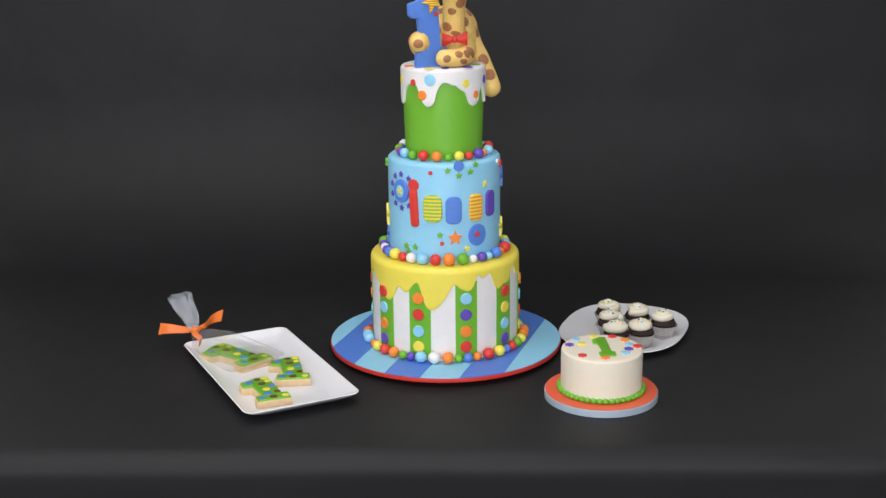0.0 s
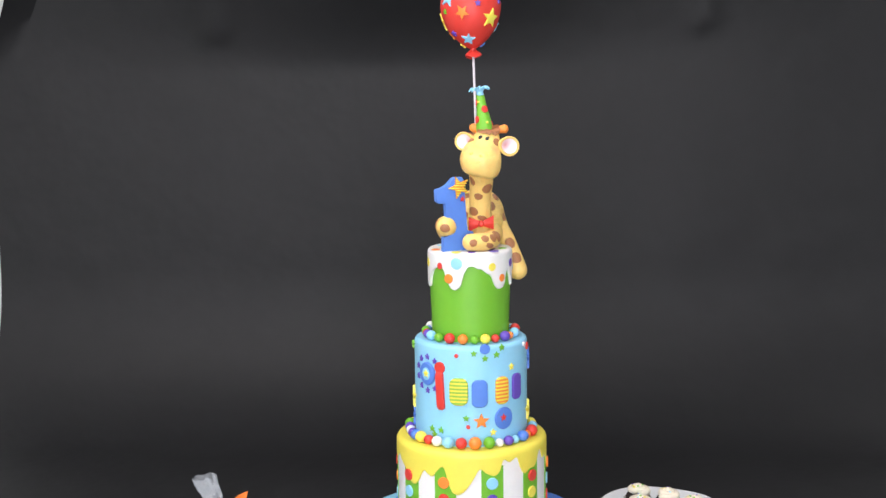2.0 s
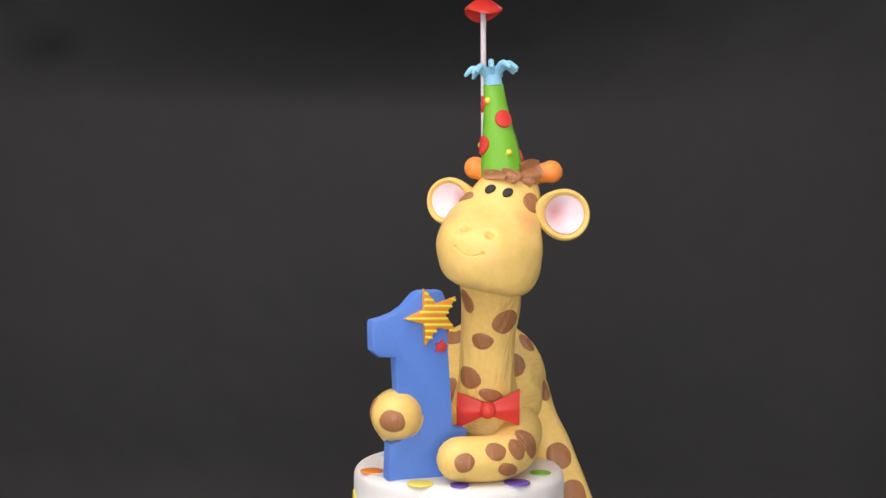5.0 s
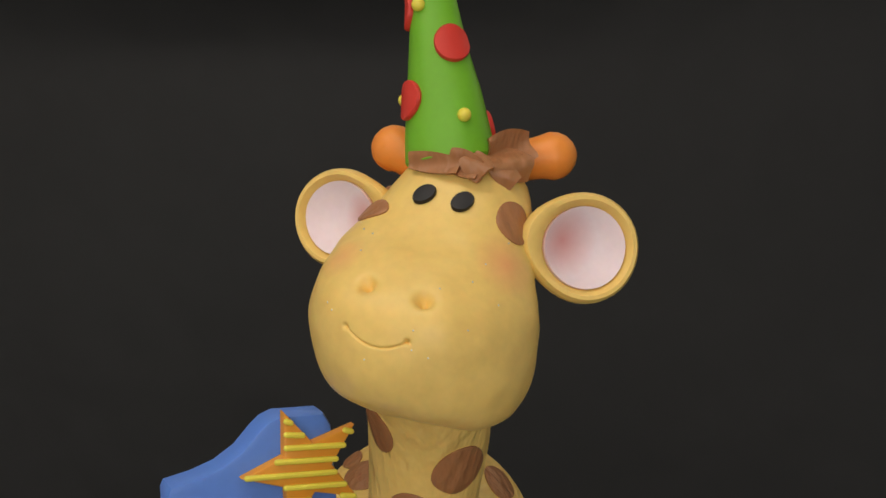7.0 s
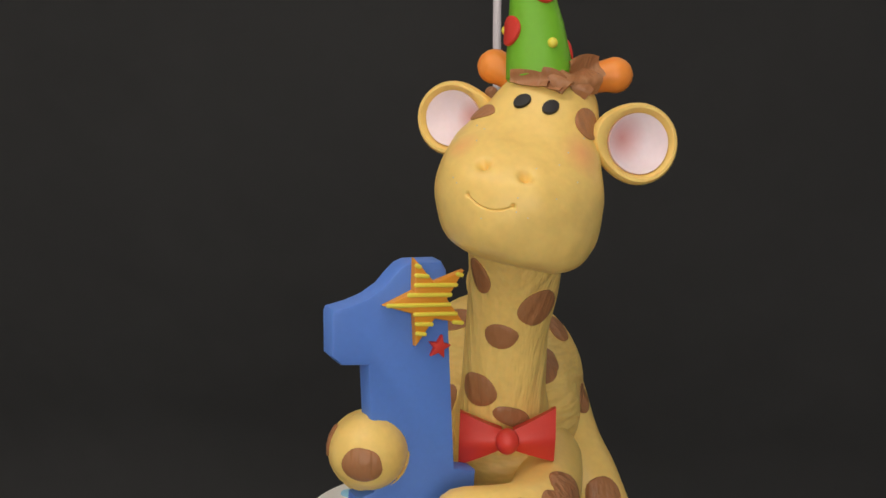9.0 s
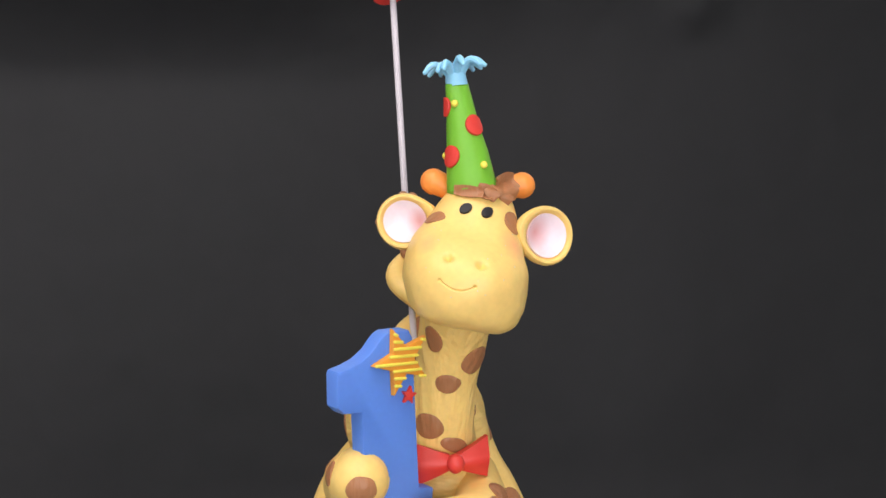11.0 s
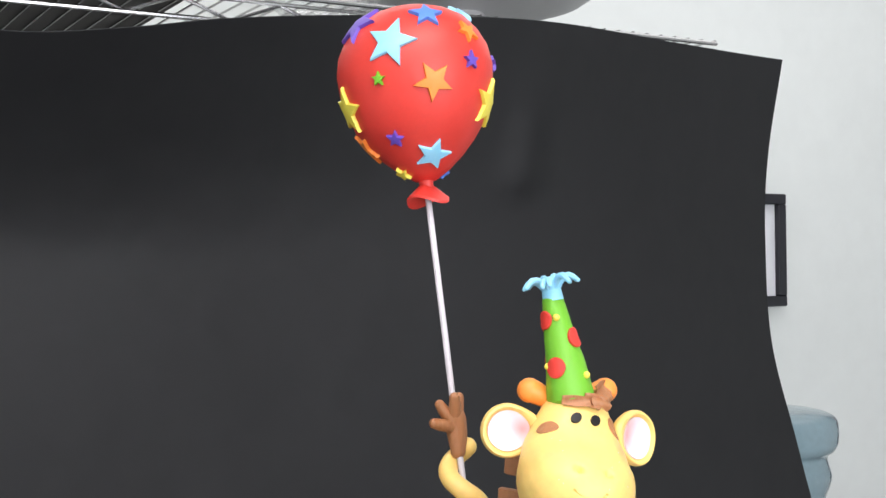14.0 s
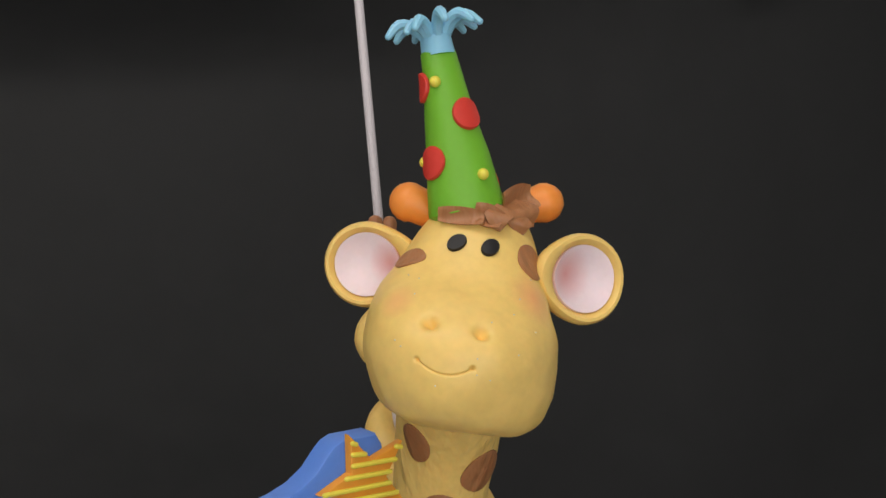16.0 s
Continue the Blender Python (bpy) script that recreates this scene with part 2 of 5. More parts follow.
def ball(c, r, bm=None, mi=0, u=20, v=12, squash=(1, 1, 1)):
    bm = bm or bmesh.new()
    c = Vector(c)
    rings = []
    for j in range(v + 1):
        b = math.pi * j / v
        if j in (0, v):
            rings.append([bm.verts.new(c + Vector((0, 0, r * squash[2] * math.cos(b))))])
        else:
            rings.append([bm.verts.new(c + Vector((r * squash[0] * math.sin(b) * math.cos(2 * math.pi * i / u), r * squash[1] * math.sin(b) * math.sin(2 * math.pi * i / u), r * squash[2] * math.cos(b)))) for i in range(u)])
    for p, q in zip(rings, rings[1:]):
        for i in range(u):
            k = (i + 1) % u
            f = (p[0], q[i], q[k]) if len(p) == 1 else (p[i], q[0], p[k]) if len(q) == 1 else (p[i], q[i], q[k], p[k])
            bm.faces.new(f).material_index = mi
    return bm


def box(lo, hi, bevel=0.0, bm=None, mi=0, m=None):
    """A block with small chamfers on its edges."""
    bm = bm or bmesh.new()
    m = m or Matrix()
    b = min([bevel] + [(h - l) / 2.5 for l, h in zip(lo, hi)])
    if not b:
        v = [bm.verts.new(m @ Vector((x, y, z))) for x in (lo[0], hi[0]) for y in (lo[1], hi[1]) for z in (lo[2], hi[2])]
        for f in ((0, 1, 3, 2), (4, 6, 7, 5), (0, 4, 5, 1), (2, 3, 7, 6), (0, 2, 6, 4), (1, 5, 7, 3)):
            bm.faces.new([v[i] for i in f]).material_index = mi
        return bm
    rings = []
    for z, d in ((lo[2], b), (lo[2] + b, 0), (hi[2] - b, 0), (hi[2], b)):
        x0, x1, y0, y1 = lo[0] + d, hi[0] - d, lo[1] + d, hi[1] - d
        rings.append([bm.verts.new(m @ Vector((x, y, z))) for x, y in ((x0 + b, y0), (x1 - b, y0), (x1, y0 + b), (x1, y1 - b), (x1 - b, y1), (x0 + b, y1), (x0, y1 - b), (x0, y0 + b))])
    for p, q in zip(rings, rings[1:]):
        for f in loop_faces(bm, p, q):
            f.material_index = mi
    for ring in (rings[0], rings[-1]):
        bm.faces.new(ring).material_index = mi
    return bm


def slab(poly, z0, z1, bevel=0.0, bm=None, m=None, mi=0):
    """An upright prism over a flat outline, with its top edge rounded."""
    bm = bm or bmesh.new()
    n0 = len(bm.verts)
    m = m or Matrix()
    b = min(bevel, (z1 - z0) / 2)
    cx, cy = sum(p[0] for p in poly) / len(poly), sum(p[1] for p in poly) / len(poly)

    def inset(d):
        out, n = [], len(poly)
        area = sum(poly[i][0] * poly[(i + 1) % n][1] - poly[(i + 1) % n][0] * poly[i][1] for i in range(n))
        sg = 1 if area > 0 else -1
        for i in range(n):
            a, p, c = Vector(poly[i - 1]), Vector(poly[i]), Vector(poly[(i + 1) % n])
            e1, e2 = (p - a).normalized(), (c - p).normalized()
            n1, n2 = Vector((-e1.y, e1.x)) * sg, Vector((-e2.y, e2.x)) * sg
            h = n1 + n2
            h = h / max(0.35, h.dot(n1)) if h.length > 1e-6 else n1
            out.append(p + h * d)
        return out

    levels = [(0, z0)] + ([(0, z1 - b), (b * 0.3, z1 - b * 0.3), (b, z1)] if b else [(0, z1)])
    rings = [[bm.verts.new(m @ Vector((q[0], q[1], z))) for q in inset(d)] for d, z in levels]
    for a, c in zip(rings, rings[1:]):
        for f in loop_faces(bm, a, c):
            f.material_index = mi
    for ring in (rings[0], rings[-1]):
        bm.faces.new(ring).material_index = mi
    return bm


def star_poly(r, n=5, inner=0.45, turn=90, blunt=0.0):
    out = []
    for i in range(2 * n):
        a = radians(turn + 180 * i / n)
        q = r if i % 2 == 0 else r * inner
        out.append((q * math.cos(a), q * math.sin(a)))
    return out


def round_poly(rx, ry=None, n=28, turn=0):
    ry = ry or rx
    c, s = math.cos(radians(turn)), math.sin(radians(turn))
    return [(rx * math.cos(a) * c - ry * math.sin(a) * s, rx * math.cos(a) * s + ry * math.sin(a) * c) for a in (2 * math.pi * i / n for i in range(n))]


def rect_poly(w, h, r, n=4):
    out = []
    for cx, cy, a0 in ((w / 2 - r, h / 2 - r, 0), (-w / 2 + r, h / 2 - r, 90), (-w / 2 + r, -h / 2 + r, 180), (w / 2 - r, -h / 2 + r, 270)):
        out += [(cx + r * math.cos(radians(a0 + 90 * k / n)), cy + r * math.sin(radians(a0 + 90 * k / n))) for k in range(n + 1)]
    return out


def plaque(poly, place, thick, bm=None, mi=0):
    """A thin cut-out laid on a curved surface; place(u, v, h) gives the point h above the surface."""
    bm = bm or bmesh.new()
    rings = [[bm.verts.new(place(u * k, v * k, h)) for u, v in poly] for k, h in ((1, -0.0006), (1, thick * 0.65), (0.93, thick), (0.6, thick * 1.04), (0.3, thick * 1.06))]
    mid = bm.verts.new(place(0, 0, thick * 1.06))
    for a, b in zip(rings, rings[1:]):
        for f in loop_faces(bm, a, b):
            f.material_index = mi
    last = rings[-1]
    for i in range(len(last)):
        bm.faces.new((last[i], last[(i + 1) % len(last)], mid)).material_index = mi
    return bm


def on_cylinder(cx, cy, radius, deg, z):
    """The place function of a cut-out on an upright cylinder; 0 degrees faces the front."""
    a0 = radians(deg)

    def place(u, v, h):
        a = a0 + u / radius
        return Vector((cx + (radius + h) * math.sin(a), cy - (radius + h) * math.cos(a), z + v))
    return place


def on_tree(tree, point, toward):
    """The place function of a cut-out on a mesh, about the surface point met from point along toward."""
    d = Vector(toward).normalized()
    hit, normal, _, _ = tree.ray_cast(Vector(point), d)
    if hit is None:
        hit, normal, _, _ = tree.find_nearest(Vector(point))
    if normal.dot(d) > 0:
        normal = -normal
    up = Vector((0, 0, 1)) if abs(normal.z) < 0.9 else Vector((0, 1, 0))
    ex = up.cross(normal).normalized()
    ey = normal.cross(ex)

    def place(u, v, h):
        p = hit + ex * u + ey * v
        q, n, _, _ = tree.ray_cast(p + normal * 0.02, -normal, 0.05)
        if q is None:
            q, n, _, _ = tree.find_nearest(p)
        if n.dot(normal) < 0:
            n = -n
        return q + n * h
    return place


def wobble(bm, amount, scale, seed=0.0):
    for v in bm.verts:
        v.co += noise.noise_vector(v.co * scale + Vector((seed, seed, seed))) * amount
    return bm


# ---- the room ----
def wall(name, lo, hi, mat, label):
    return tagged(part(name, box(lo, hi), mat, None, smooth=False), label, name.split("_")[0], kind="structure")


X0, X1, Y0, Y1, Z0, Z1 = -2.6, 3.2, -3.4, 1.50, -0.90, 1.75
wall("floor", (X0, Y0, Z0 - 0.1), (X1, Y1, Z0), FLOOR, "grey vinyl floor of the work room")
wall("ceiling", (X0, Y0, Z1), (X1, Y1, Z1 + 0.1), CEIL, "plain white ceiling above the work table")
wall("wall_west", (X0 - 0.1, Y0, Z0), (X0, Y1, Z1), WALL, "plain white painted wall")
wall("wall_east", (X1, Y0, Z0), (X1 + 0.1, Y1, Z1), WALL, "plain white painted wall")
WX0, WX1, WZ0, WZ1 = -1.45, 1.45, 0.12, 1.28   # unseen window opening behind the camera, added for the frontal light
bm = box((X0 - 0.1, Y0 - 0.1, Z0), (WX0, Y0, Z1))
box((WX1, Y0 - 0.1, Z0), (X1 + 0.1, Y0, Z1), bm=bm)
box((WX0, Y0 - 0.1, Z0), (WX1, Y0, WZ0), bm=bm)
box((WX0, Y0 - 0.1, WZ1), (WX1, Y0, Z1), bm=bm)
tagged(part("wall_south", bm, WALL, None, smooth=False), "plain white painted wall with a wide added window opening", "wall", kind="structure")
# unseen window, added only to go with the front fill light
win = tagged(new("added_window"), "unseen wide white framed window added for frontal light", "window", kind="structure")
for lo, hi in (((WX0, WZ0), (WX1, WZ0 + 0.04)), ((WX0, WZ1 - 0.04), (WX1, WZ1)), ((WX0, WZ0 + 0.04), (WX0 + 0.04, WZ1 - 0.04)), ((WX1 - 0.04, WZ0 + 0.04), (WX1, WZ1 - 0.04))):
    part("added_window_frame", box((lo[0], Y0 - 0.07, lo[1]), (hi[0], Y0 - 0.02, hi[1]), 0.003), WALL, win, smooth=False)
OX0, OX1, OZ0, OZ1 = 2.14, 2.95, 0.10, 1.09   # the alcove in the rear wall
bm = box((X0 - 0.1, Y1, Z0), (OX0, Y1 + 0.1, Z1))
box((OX1, Y1, Z0), (X1 + 0.1, Y1 + 0.1, Z1), bm=bm)
box((OX0, Y1, Z0), (OX1, Y1 + 0.1, OZ0), bm=bm)
box((OX0, Y1, OZ1), (OX1, Y1 + 0.1, Z1), bm=bm)
tagged(part("wall_north", bm, WALL, None, smooth=False), "white painted rear wall with a recessed shelf niche", "wall", kind="structure")


def niche():
    e = thing("shelf_niche", "white recessed niche with shelves of dark and red stock", "shelf")
    part("back_panel", box((OX0, Y1 + 0.45, OZ0), (OX1, Y1 + 0.47, OZ1)), GREY, e, smooth=False)
    for x in (OX0 - 0.012, OX1 - 0.008):
        part("side_panel", box((x, Y1 - 0.01, OZ0 - 0.02), (x + 0.0125, Y1 + 0.47, OZ1 + 0.02), 0.002), DARK, e, smooth=False)
    for z in (OZ0 - 0.018, 0.33, 0.56, 0.80, OZ1):
        part("shelf", box((OX0 + 0.01, Y1 + 0.004, z), (OX1 - 0.01, Y1 + 0.448, z + 0.018), 0.002), GREY, e, smooth=False)


niche()
random.seed(5)
for z in (0.348, 0.578, 0.818):
    x = OX0 + 0.03
    while x < OX1 - 0.16:
        w, h = random.uniform(0.08, 0.15), random.uniform(0.11, 0.19)
        m, word = random.choice(((DARK, "dark brown"), (MAROON, "dark red"), (GREY, "grey"), (DARK, "dark brown")))
        e = thing("storage_box", word + " card box with a loose lid in the niche", "box", "stock in the niche")
        part("body", box((x, Y1 + 0.05, z), (x + w, Y1 + 0.3, z + h * 0.75), 0.003), m, e, smooth=False)
        part("lid", box((x - 0.002, Y1 + 0.048, z + h * 0.75), (x + w + 0.002, Y1 + 0.302, z + h), 0.003), m, e, smooth=False)
        x += w + random.uniform(0.01, 0.04)


def print_mat(name, stops, scale, stretch):
    """A printed picture, seen too small to make out: soft patches of a few inks."""
    m = bpy.data.materials.new(name)
    m.use_nodes = True
    nt = m.node_tree
    co, mp, nz, rp = (nt.nodes.new(k) for k in ("ShaderNodeTexCoord", "ShaderNodeMapping", "ShaderNodeTexNoise", "ShaderNodeValToRGB"))
    mp.inputs["Scale"].default_value = stretch
    nz.inputs["Scale"].default_value, nz.inputs["Detail"].default_value = scale, 2
    while len(rp.color_ramp.elements) < len(stops):
        rp.color_ramp.elements.new(0.5)
    for el, (p, c) in zip(rp.color_ramp.elements, stops):
        el.position, el.color = p, (*c, 1)
    nt.links.new(co.outputs["Object"], mp.inputs["Vector"])
    nt.links.new(mp.outputs[0], nz.inputs["Vector"])
    nt.links.new(nz.outputs[0], rp.inputs[0])
    nt.links.new(rp.outputs[0], nt.nodes["Principled BSDF"].inputs["Base Color"])
    nt.nodes["Principled BSDF"].inputs["Roughness"].default_value = 0.35
    return m


def picture(x0, x1, z0, z1, pm, label, inks):
    e = thing("picture_frame", label, "picture", "pictures on the wall")
    y = Y1
    for lo, hi in (((x0, z0), (x1, z0 + 0.024)), ((x0, z1 - 0.024), (x1, z1)), ((x0, z0 + 0.024), (x0 + 0.024, z1 - 0.024)), ((x1 - 0.024, z0 + 0.024), (x1, z1 - 0.024))):
        part("frame_bar", box((lo[0], y - 0.024, lo[1]), (hi[0], y, hi[1]), 0.002), FRAME, e, smooth=False)
    part("mount", box((x0 + 0.024, y - 0.010, z0 + 0.024), (x1 - 0.024, y - 0.002, z1 - 0.024)), MAT, e, smooth=False)
    part("print", box((x0 + 0.060, y - 0.014, z0 + 0.056), (x1 - 0.060, y - 0.0105, z1 - 0.070)), pm, e, inks, smooth=False)


picture(1.484, 1.722, 0.680, 0.937, print_mat("pink_print", ((0.32, (0.10, 0.11, 0.10)), (0.42, (0.55, 0.55, 0.55)), (0.52, (0.80, 0.62, 0.60)), (0.64, (0.72, 0.28, 0.24))), 30, (1, 1, 1)), "black framed picture with a pale mount and blurred pink print", "blurred pink and grey print")
picture(1.158, 1.420, 0.646, 0.914, print_mat("blue_print", ((0.36, (0.02, 0.025, 0.07)), (0.50, (0.06, 0.07, 0.16)), (0.60, (0.40, 0.42, 0.46)), (0.72, (0.60, 0.55, 0.10))), 30, (0.35, 1, 2.6)), "black framed picture with a pale mount and dark blue print", "dark blue banded print")


# ---- table and backdrop ----
def table():
    e = thing("work_table", "long work table under black backdrop paper", "table", loc=(0, 0, 0))
    part("tabletop", box((-1.15, -0.44, -0.05), (1.15, 0.80, -0.010), 0.004), GREY, e, smooth=False)
    for x in (-1.08, 1.03):
        for y in (-0.38, 0.70):
            part("leg", box((x, y, Z0), (x + 0.05, y + 0.05, -0.05), 0.004), GREY, e, smooth=False)


table()


def lerp_table(rows, x):
    """A smooth curve through (x, value) rows."""
    if x <= rows[0][0]:
        return rows[0][1]
    for i in range(len(rows) - 1):
        (a, u), (b, v) = rows[i], rows[i + 1]
        if x <= b:
            s0 = (v - rows[max(i - 1, 0)][1]) / (b - rows[max(i - 1, 0)][0])
            s1 = (rows[min(i + 2, len(rows) - 1)][1] - u) / (rows[min(i + 2, len(rows) - 1)][0] - a)
            h = b - a
            t = (x - a) / h
            return (2 * t ** 3 - 3 * t * t + 1) * u + (t ** 3 - 2 * t * t + t) * h * s0 + (3 * t * t - 2 * t ** 3) * v + (t ** 3 - t * t) * h * s1
    return rows[-1][1]


TZ = -0.006   # the paper's height on the table


DENTS = ((-0.535, 0.873), (0.535, 0.887))   # where the paper is pinched below the shelf


def backdrop():
    top = ((-1.0, 1.057), (-0.75, 1.036), (-0.39, 1.014), (-0.16, 1.004), (-0.06, 1.016), (0.07, 1.041), (0.25, 1.066), (0.52, 1.089), (0.78, 1.087), (1.0, 1.080))
    right = ((0.0, 1.08), (0.25, 1.07), (0.5, 1.002), (0.66, 0.956), (0.82, 0.949), (0.95, 0.950), (1.08, 0.962))
    rad, hang, front = 0.34, 0.735, -0.425
    bm = bmesh.new()
    rows = []
    nx = 120
    for j in range(150):
        s = j / 148 * 0.9995 if j < 149 else 1.0
        row = []
        for i in range(nx + 1):
            k = min(1 - 4e-4, max(4e-4, (i - 1) / (nx - 2))) if 0 < i < nx else i / nx
            x = -1 + 2 * k
            zt = lerp_table(top, x)
            length = (0.30) + (hang - rad - front) + rad * math.pi / 2 + (zt - rad)
            d = s * length
            if d < 0.30:
                # the paper falls over the table's front edge with a soft fold
                q = 0.30 - d
                b = min(q / 0.05, math.pi / 2)
                y, z = front - 0.032 * math.sin(b), -0.032 * (1 - math.cos(b)) - max(0, q - 0.05 * math.pi / 2)
                y += 0.30 * max(0, q - 0.05 * math.pi / 2) + 0.010 * noise.noise(Vector((x * 3, z * 4, 1.7)))
            elif d < 0.30 + hang - rad - front:
                y, z = front + d - 0.30, 0.0
            elif d < 0.30 + hang - rad - front + rad * math.pi / 2:
                a = (d - 0.30 - (hang - rad - front)) / rad
                y, z = hang - rad + rad * math.sin(a), rad * (1 - math.cos(a))
            else:
                y, z = hang, rad + d - 0.30 - (hang - rad - front) - rad * math.pi / 2
            w = min(1, max(0, z / 0.9))
            y += w * (0.012 * noise.noise(Vector((x * 2.2, z * 1.3, 4.0))) + 0.02 * max(0, z - 0.85) * math.sin(x * 9))
            # it sags back below the shelf and is held forward along its top edge
            y += lerp_table(((0.3, 0.0), (0.55, 0.008), (0.80, 0.016), (0.90, 0.012), (1.09, -0.014)), z) * (z > 0.3)
            # the middle of its loose top edge droops forward between the tapes
            y -= 0.12 * math.exp(-((x + 0.14) / 0.55) ** 2) * max(0, (z - 0.79) / (zt - 0.79)) ** 1.5
            for cx, cz in DENTS:
                y -= 0.011 * math.exp(-((x - cx) / 0.030) ** 2) * math.exp(-((z - cz) / (0.014 if z < cz else 0.10)) ** 2)
            wr, wl = lerp_table(right, max(0, z)), 1.10 - 0.10 * min(1, max(0, (z - 0.82) / 0.2))
            xx = x * (wr if x > 0 else wl)
            if x < -0.95 and z > 0.8:
                y -= (-0.95 - x) * 1.5 * min(1, (z - 0.8) / 0.2)
            z += TZ
            row.append(bm.verts.new((xx, y, z)))
        rows.append(row)
    for a, b in zip(rows, rows[1:]):
        for i in range(nx):
            bm.faces.new((a[i], a[i + 1], b[i + 1], b[i]))
    ob = part("backdrop_paper", bm, PAPER)
    sol = ob.modifiers.new("thickness", "SOLIDIFY")
    sol.thickness, sol.offset = 0.0006, -1
    tagged(ob, "black seamless paper sweeping from shelf to table", "backdrop paper", kind="structure")


backdrop()


# ---- the wire shelf and what stands on it ----
SHZ = 1.094


def wire_shelf():
    e = thing("wire_shelf", "chrome wire shelf with zigzag trussed front edge", "shelf")
    x0, x1, y0, y1 = -1.25, 0.86, 0.755, 1.46
    for z, r in ((SHZ, 0.0032), (SHZ - 0.010, 0.0025), (SHZ - 0.036, 0.0032)):
        part("rail", tube([(x0, y0, z, r), (x1, y0, z, r)], 8, steps=1), CHROME, e)
    part("rear_rail", tube([(x0, y1, SHZ, 0.003), (x1, y1, SHZ, 0.003)], 8, steps=1), CHROME, e)
    n = 34
    zig = [(x0 + (x1 - x0) * i / n, y0, SHZ - (0.012 if i % 2 else 0.035), 0.0022) for i in range(n + 1)]
    for a, b in zip(zig, zig[1:]):
        part("truss_bar", tube([a, b], 6, steps=1), CHROME, e)
    for i in range(85):
        x = x0 + (x1 - x0) * i / 84
        part("deck_wire", tube([(x, y0, SHZ + 0.004, 0.0015), (x, y1, SHZ + 0.004, 0.0015)], 5, steps=1, cap=False), CHROME, e)
    for x in (x0 + 0.02, x1 - 0.02):
        part("post", tube([(x, y1 - 0.02, Z0, 0.0125), (x, y1 - 0.02, 1.5, 0.0125)], 16, steps=1), CHROME, e)
    for x in (x0 + 0.02, x1 - 0.02):
        part("side_rail", tube([(x, y0, SHZ - 0.02, 0.003), (x, y1, SHZ - 0.02, 0.003)], 8, steps=1), CHROME, e)


wire_shelf()
DECK = SHZ + 0.0055


def shelf_goods():
    e = thing("cake_board_stack", "stacked pale cake boards with dark edge and yellow tape on shelf", "cake boards")
    part("tray", box((-0.44, 0.715, DECK), (0.095, 1.42, DECK + 0.018), 0.003), DARK, e, smooth=False)
    part("board", box((-0.455, 0.705, DECK + 0.018), (0.108, 1.43, DECK + 0.026), 0.002), WALL, e, smooth=False)
    part("tape", box((0.000, 0.703, DECK + 0.001), (0.022, 0.7045, DECK + 0.024)), MUSTARD, e, "strip of yellow tape", smooth=False)
    part("tape", box((-0.38, 0.703, DECK + 0.001), (-0.36, 0.7045, DECK + 0.020)), WALL, e, smooth=False)
    part("box", box((-0.32, 0.74, DECK + 0.026), (0.03, 1.12, DECK + 0.16), 0.004), WALL, e, smooth=False)
    e = thing("cake_turntable", "grey plastic cake turntable stored on the wire shelf", "turntable", loc=(0.515, 0.90, DECK))
    part("base", lathe([(0, 0), (0.085, 0), (0.088, 0.006), (0.05, 0.014), (0.032, 0.03), (0.03, 0.036), (0, 0.036)], 48), GREY, e)
    part("plate", lathe([(0, 0.030), (0.135, 0.037), (0.175, 0.047), (0.189, 0.056), (0.190, 0.064), (0.184, 0.068), (0, 0.068)], 72), GREY, e)
    e = thing("cake_tub", "pale green round tub standing on the turntable", "tub", loc=(0.515, 0.90, DECK + 0.068))
    part("body", lathe([(0, 0), (0.118, 0), (0.122, 0.004), (0.128, 0.11), (0, 0.11)], 64), PALE, e)
    part("lid", lathe([(0, 0.11), (0.132, 0.11), (0.134, 0.114), (0.132, 0.122), (0, 0.124)], 64), WALL, e)
    for x, k in ((0.275, 28), (-0.545, 22)):
        bm = lathe([(0, 0), (0.055, 0), (0.072, 0.02), (0.078, 0.06), (0.07, 0.11), (0.04, 0.15)], 40)
        for v in bm.verts:
            v.co += noise.noise_vector(v.co * k) * 0.012
            v.co.z = max(0, v.co.z)
        e = thing("plastic_bag", "crumpled clear plastic bag standing on the shelf", "plastic bag", "bags on the shelf", loc=(x, 0.85, DECK))
        part("film", bm, BAG, e)
        part("twisted_top", tube([(0, 0, 0.145, 0.036), (0.004, 0, 0.160, 0.014), (0.004, 0, 0.170, 0.012), (0.0, 0.004, 0.190, 0.026)], 24, steps=3), BAG, e)
    for x in (0.565, 0.81):
        bm = box((x - 0.016, 0.7290, 1.045), (x + 0.016, 0.7296, 1.074))
        tagged(part("tape_strip", bm, TAPE, None, smooth=False), "strip of glossy tape holding the black paper", "tape", "tape on the paper")


shelf_goods()


# ---- water cooler and side rack ----
def smooth_profile(pts, n=5):
    """Points of a soft line through the corners given."""
    out = []
    for i in range(len(pts) - 1):
        p = [Vector(pts[min(max(k, 0), len(pts) - 1)]) for k in (i - 1, i, i + 1, i + 2)]
        for k in range(n):
            t = k / n
            q = 0.5 * (2 * p[1] + (p[2] - p[0]) * t + (2 * p[0] - 5 * p[1] + 4 * p[2] - p[3]) * t * t + (3 * p[1] - p[0] - 3 * p[2] + p[3]) * t ** 3)
            out.append((q.x, q.y))
    return out + [pts[-1]]


